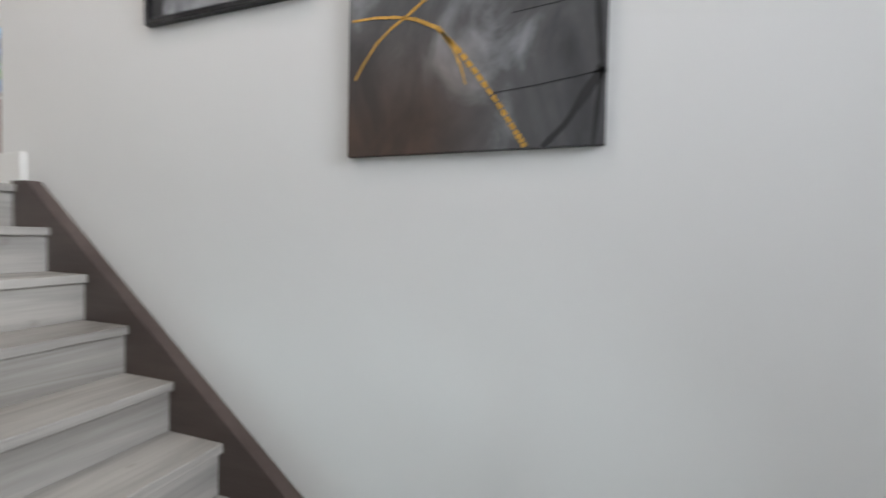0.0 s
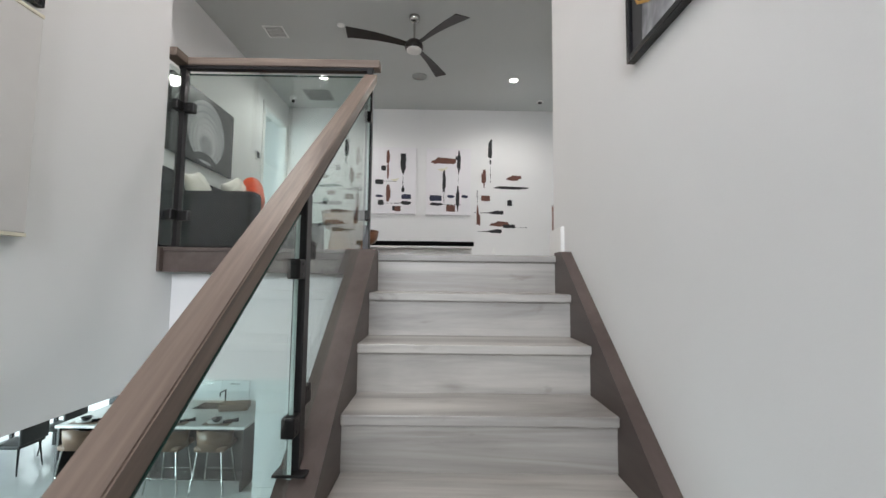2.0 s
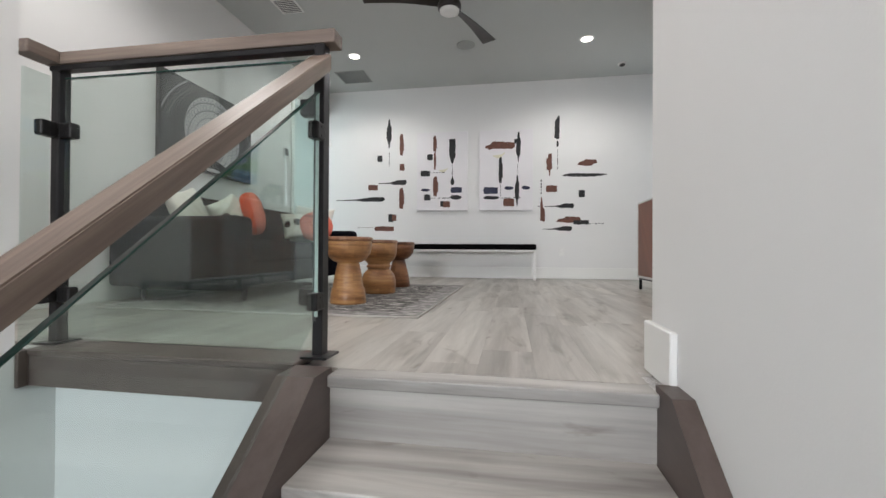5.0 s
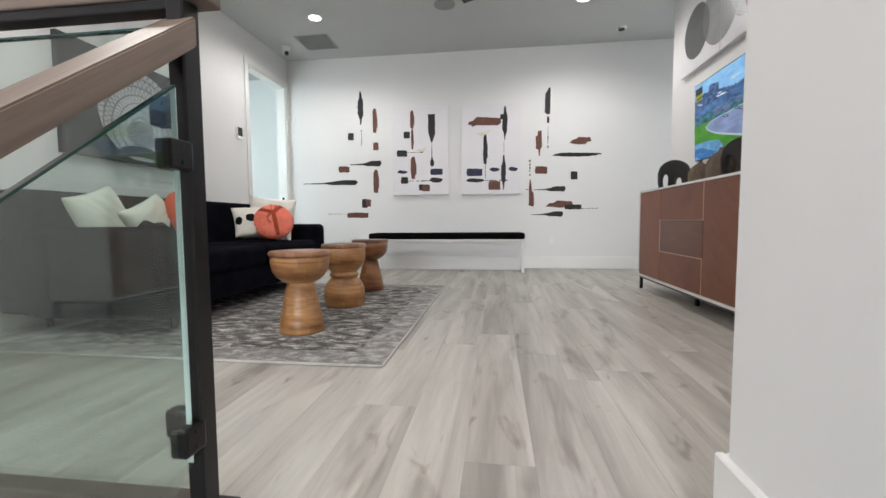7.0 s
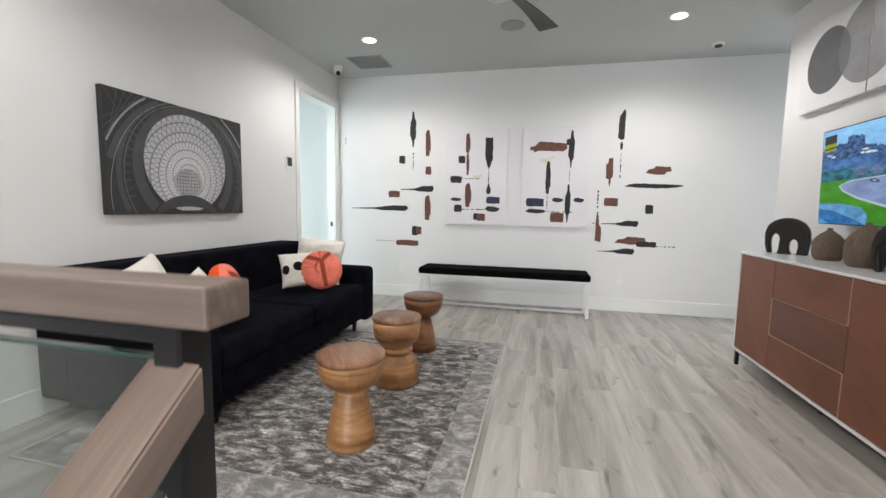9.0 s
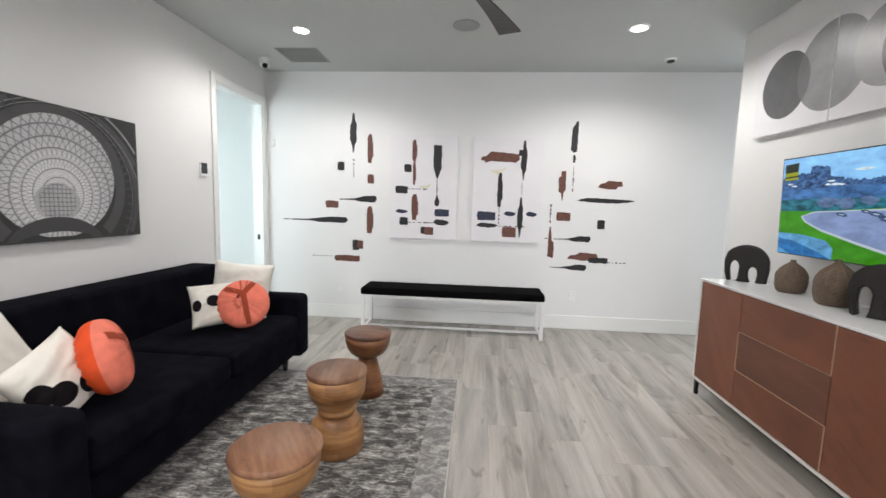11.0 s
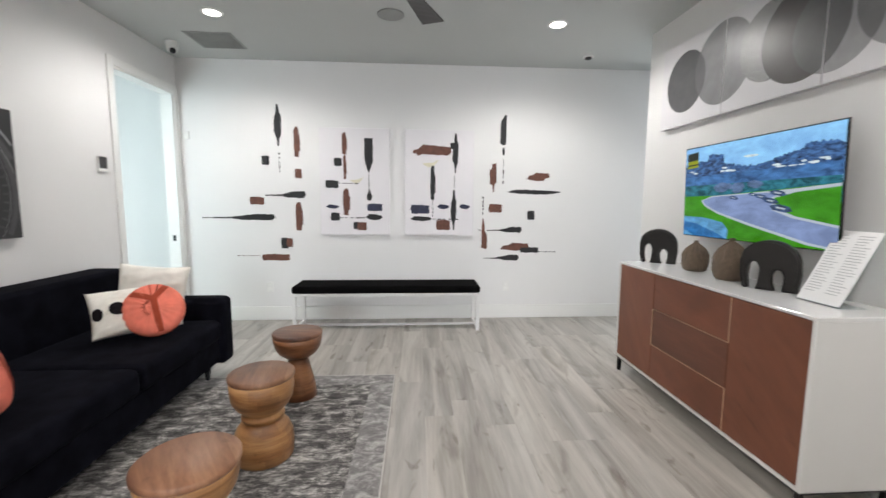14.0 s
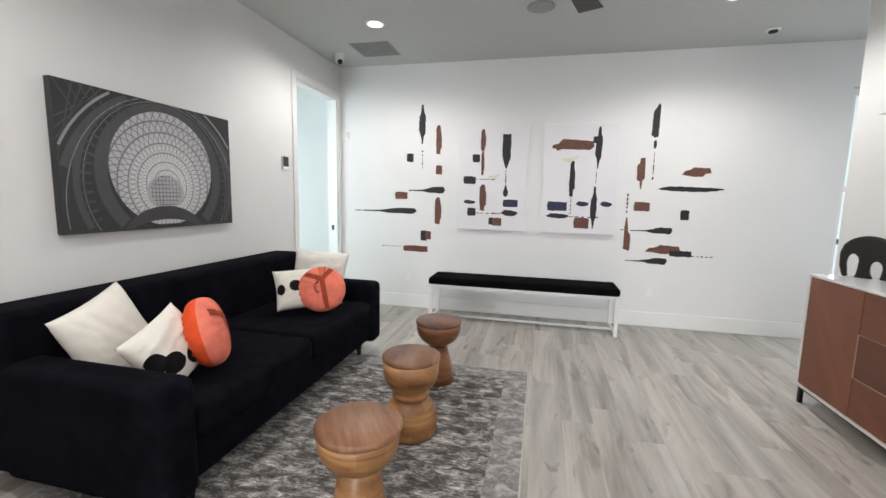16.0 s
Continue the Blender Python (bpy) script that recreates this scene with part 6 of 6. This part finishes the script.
def bar_stool():
    s = thing("bar_stool", "taupe leather counter stool with slim pale metal legs", "bar stool", (0, 0, 0), 0, "counter stools at the island")
    bm = bmesh.new()
    ring = []
    for i in range(17):
        t = radians(180 + 180 * i / 16)
        lift = 0.03 * abs(math.cos(t))
        ring.append([(0.245 * math.cos(t), 0.22 * math.sin(t) + 0.02, 0.60), (0.265 * math.cos(t), 0.245 * math.sin(t) + 0.02, 0.90 - lift * 2),
                     (0.235 * math.cos(t), 0.215 * math.sin(t) + 0.02, 0.90 - lift * 2), (0.21 * math.cos(t), 0.185 * math.sin(t) + 0.02, 0.62)])
    rows = [[bm.verts.new(p) for p in r] for r in ring]
    for a, b in zip(rows, rows[1:]):
        for k in range(4):
            bm.faces.new((a[k], a[(k + 1) % 4], b[(k + 1) % 4], b[k]))
    bm.faces.new(rows[0])
    bm.faces.new(rows[-1])
    bmesh.ops.recalc_face_normals(bm, faces=bm.faces)
    part("backrest", smooth(bm), TAUPE, s)
    part("seat", rounded_box(-0.225, 0.225, -0.18, 0.23, 0.58, 0.655, 0.03, 3), TAUPE, s)
    for a, b in ((-1, -1), (1, -1), (-1, 1), (1, 1)):
        part("leg", tube(bmesh.new(), (a * 0.24, b * 0.20, 0.0), (a * 0.17, b * 0.14, 0.585), 0.011, 8, 0.013), CHROME, s)
    for a in (-1, 1):
        part("footrest", tube(bmesh.new(), (a * 0.215, -0.18, 0.22), (a * 0.215, 0.18, 0.22), 0.008, 8), CHROME, s)
    part("footrest", tube(bmesh.new(), (-0.215, 0.18, 0.22), (0.215, 0.18, 0.22), 0.008, 8), CHROME, s)
    part("footrest", tube(bmesh.new(), (-0.215, -0.18, 0.22), (0.215, -0.18, 0.22), 0.008, 8), CHROME, s)
    return s


bs = bar_stool()
bs.matrix_basis = pose(SX[0], 4.23, FLOOR2)
for x_ in SX[1:]:
    copy_thing(bs, pose(x_, 4.23, FLOOR2))

# back run of cabinets
bc = thing("base_cabinet", "white kitchen base cabinet run with a white worktop", "cabinet", (-4.95, 7.05, FLOOR2))
part("carcass", mbox(0, 3.6, 0.02, 0.64, 0.1, 0.88), LOWWHITE, bc)
part("worktop", mbox(-0.02, 3.62, 0, 0.65, 0.88, 0.92, 0.003), STONEW, bc)
for i in range(6):
    d_ = part("drawer_front", mbox(i * 0.6 + 0.004, i * 0.6 + 0.596, 0.0, 0.02, 0.5, 0.87, 0.002), LOWWHITE, bc)
    part("handle", mbox(i * 0.6 + 0.2, i * 0.6 + 0.4, -0.02, -0.008, 0.80, 0.812), CHROME, d_)
    part("drawer_front", mbox(i * 0.6 + 0.004, i * 0.6 + 0.596, 0.0, 0.02, 0.11, 0.49, 0.002), LOWWHITE, bc)
ck = thing("cooktop", "dark cooktop on the kitchen worktop", "cooktop", (-4.85, 7.12, FLOOR2 + 0.92))
part("glass_top", mbox(0, 0.8, 0, 0.45, 0, 0.008, 0.002), OVENG, ck)
uc = thing("wall_cabinet", "dark wood wall cabinet run over the kitchen worktop", "cabinet", (-3.95, 7.30, FLOOR2), 0)
for i in range(5):
    part("cabinet_door", mbox(i * 0.52, i * 0.52 + 0.515, 0.0, 0.38, 1.45, 2.45, 0.003), DARKWOOD, uc)
bx = thing("basket", "low tan woven basket on the island end", "basket", (-3.05, 4.95, FLOOR2 + 0.92), 12)
part("body", mbox(-0.22, 0.22, -0.13, 0.13, 0, 0.11, 0.012), RATTAN, bx)
hood = thing("range_hood", "dark wood range hood over the cooktop", "range hood", (-4.98, 7.25, FLOOR2))
part("hood_body", mbox(0, 0.95, 0, 0.45, 1.45, 2.3, 0.004), RAILX, hood)
part("backsplash", mbox(-0.35, 2.4, 0.43, 0.45, 0.925, 1.45), plain("warm_stone_splashback", (0.55, 0.42, 0.28), 0.4, 0, 0.15, 5), hood)
lamp_area("hood_lamp", (-4.5, 7.45, FLOOR2 + 1.43), (-4.5, 7.5, FLOOR2), 0.7, 0.2, 9, (1.0, 0.72, 0.40))
ov = thing("wall_oven", "tall white cabinet with two dark glass ovens", "oven", (-5.65, 7.05, FLOOR2))
part("cabinet_body", mbox(0, 0.68, 0.02, 0.65, 0, 2.4), LOWWHITE, ov)
for z0_, z1_ in ((0.45, 1.0), (1.08, 1.5)):
    d_ = part("oven_door", mbox(0.05, 0.63, 0.0, 0.02, z0_, z1_, 0.004), OVENG, ov, "dark glass oven door")
    part("handle", mbox(0.10, 0.58, -0.035, -0.02, z1_ - 0.06, z1_ - 0.045), CHROME, d_)
fr = thing("refrigerator", "dark tall refrigerator built into white cabinets", "refrigerator", (-6.75, 7.05, FLOOR2))
part("door", mbox(0, 0.5, 0.0, 0.65, 0.05, 2.1, 0.004), OVENG, fr)
part("side_cabinet", mbox(0.52, 1.08, 0.02, 0.65, 0.0, 2.4), LOWWHITE, fr)

# dining table and chairs further off
tb_ = thing("dining_table", "long dark dining table with a glass top", "dining table", (-7.6, 3.6, FLOOR2))
part("tabletop", mbox(0, 1.0, 0, 2.3, 0.735, 0.75, 0.003), OVENG, tb_)
for a in (0.08, 0.87):
    for c in (0.1, 2.15):
        part("leg", mbox(a, a + 0.05, c, c + 0.05, 0, 0.735), STEEL, tb_)


def dining_chair():
    s = thing("dining_chair", "dark upholstered dining chair with thin black legs", "dining chair", (0, 0, 0), 0, "chairs round the dining table")
    part("seat", rounded_box(-0.23, 0.23, -0.22, 0.23, 0.40, 0.47, 0.03, 3), DARKWOOD, s)
    bm = rounded_box(-0.23, 0.23, -0.26, -0.20, 0.46, 0.84, 0.025, 3)
    part("backrest", bm, DARKWOOD, s)
    for a, b in ((-1, -1), (1, -1), (-1, 1), (1, 1)):
        part("leg", tube(bmesh.new(), (a * 0.21, b * 0.20, 0.0), (a * 0.17, b * 0.16, 0.41), 0.010, 8, 0.016), STEEL, s)
    return s


dc = dining_chair()
dc.matrix_basis = pose(-6.35, 3.95, FLOOR2, 0, 0, 90)
for x_, y_, r_ in ((-6.35, 4.75, 90), (-6.35, 5.50, 90), (-7.85, 3.95, -90), (-7.85, 4.75, -90), (-7.85, 5.50, -90), (-7.1, 3.3, 0), (-7.1, 6.2, 180)):
    copy_thing(dc, pose(x_, y_, FLOOR2, 0, 0, r_))



# ---- floor planks, last ----
plank_meshes = {}
prng = random.Random(21)
floor = structure("floor", mbox(XL, XS, 0.085, 0.25, -0.03, -0.012), PLANK, "grey oak plank floor of the lounge")
PW = 0.181


def plank(x0, x1, y0, y1):
    key = (round(x1 - x0, 4), round(y1 - y0, 4))
    if key not in plank_meshes:
        w2, l2 = (x1 - x0) / 2 - 0.00012, (y1 - y0) / 2 - 0.00012
        bm = bmesh.new()
        lo = [bm.verts.new((a * w2, b * l2, -0.011)) for a, b in ((-1, -1), (1, -1), (1, 1), (-1, 1))]
        mi = [bm.verts.new((a * w2, b * l2, -0.0008)) for a, b in ((-1, -1), (1, -1), (1, 1), (-1, 1))]
        hi = [bm.verts.new((a * (w2 - 0.0002), b * (l2 - 0.0002), 0.0)) for a, b in ((-1, -1), (1, -1), (1, 1), (-1, 1))]
        bm.faces.new(hi)
        for a, b in ((lo, mi), (mi, hi)):
            for i in range(4):
                bm.faces.new((a[i], a[(i + 1) % 4], b[(i + 1) % 4], b[i]))
        plank_meshes[key] = to_mesh("plank", bm, PLANK)
    o = new("plank", plank_meshes[key])
    o.location = ((x0 + x1) / 2, (y0 + y1) / 2, 0)
    o.parent = floor


def plank_rows(xa, xb, ya, yb):
    x = xa
    while x < xb - 0.01:
        x1 = min(xb, x + PW)
        y = ya - prng.choice((0.0, 0.3, 0.6, 0.9, 1.1))
        while y < yb - 0.005:
            ln = 1.22
            a, b = max(ya, y), min(yb, y + ln)
            if b - a > 0.02:
                plank(x, x1, a, b)
            y += ln
        x += PW


plank_rows(XL, XG - 0.0, 0.20, YF)
plank_rows(XG, -0.115, 0.20, YF)
plank_rows(-0.115, 0.912, 0.086, YF)
plank_rows(0.912, 2.28, 0.20, YF)
plank_rows(2.28, 5.4, 0.20, 1.298)
plank_rows(2.28, 5.4, 3.918, YF)
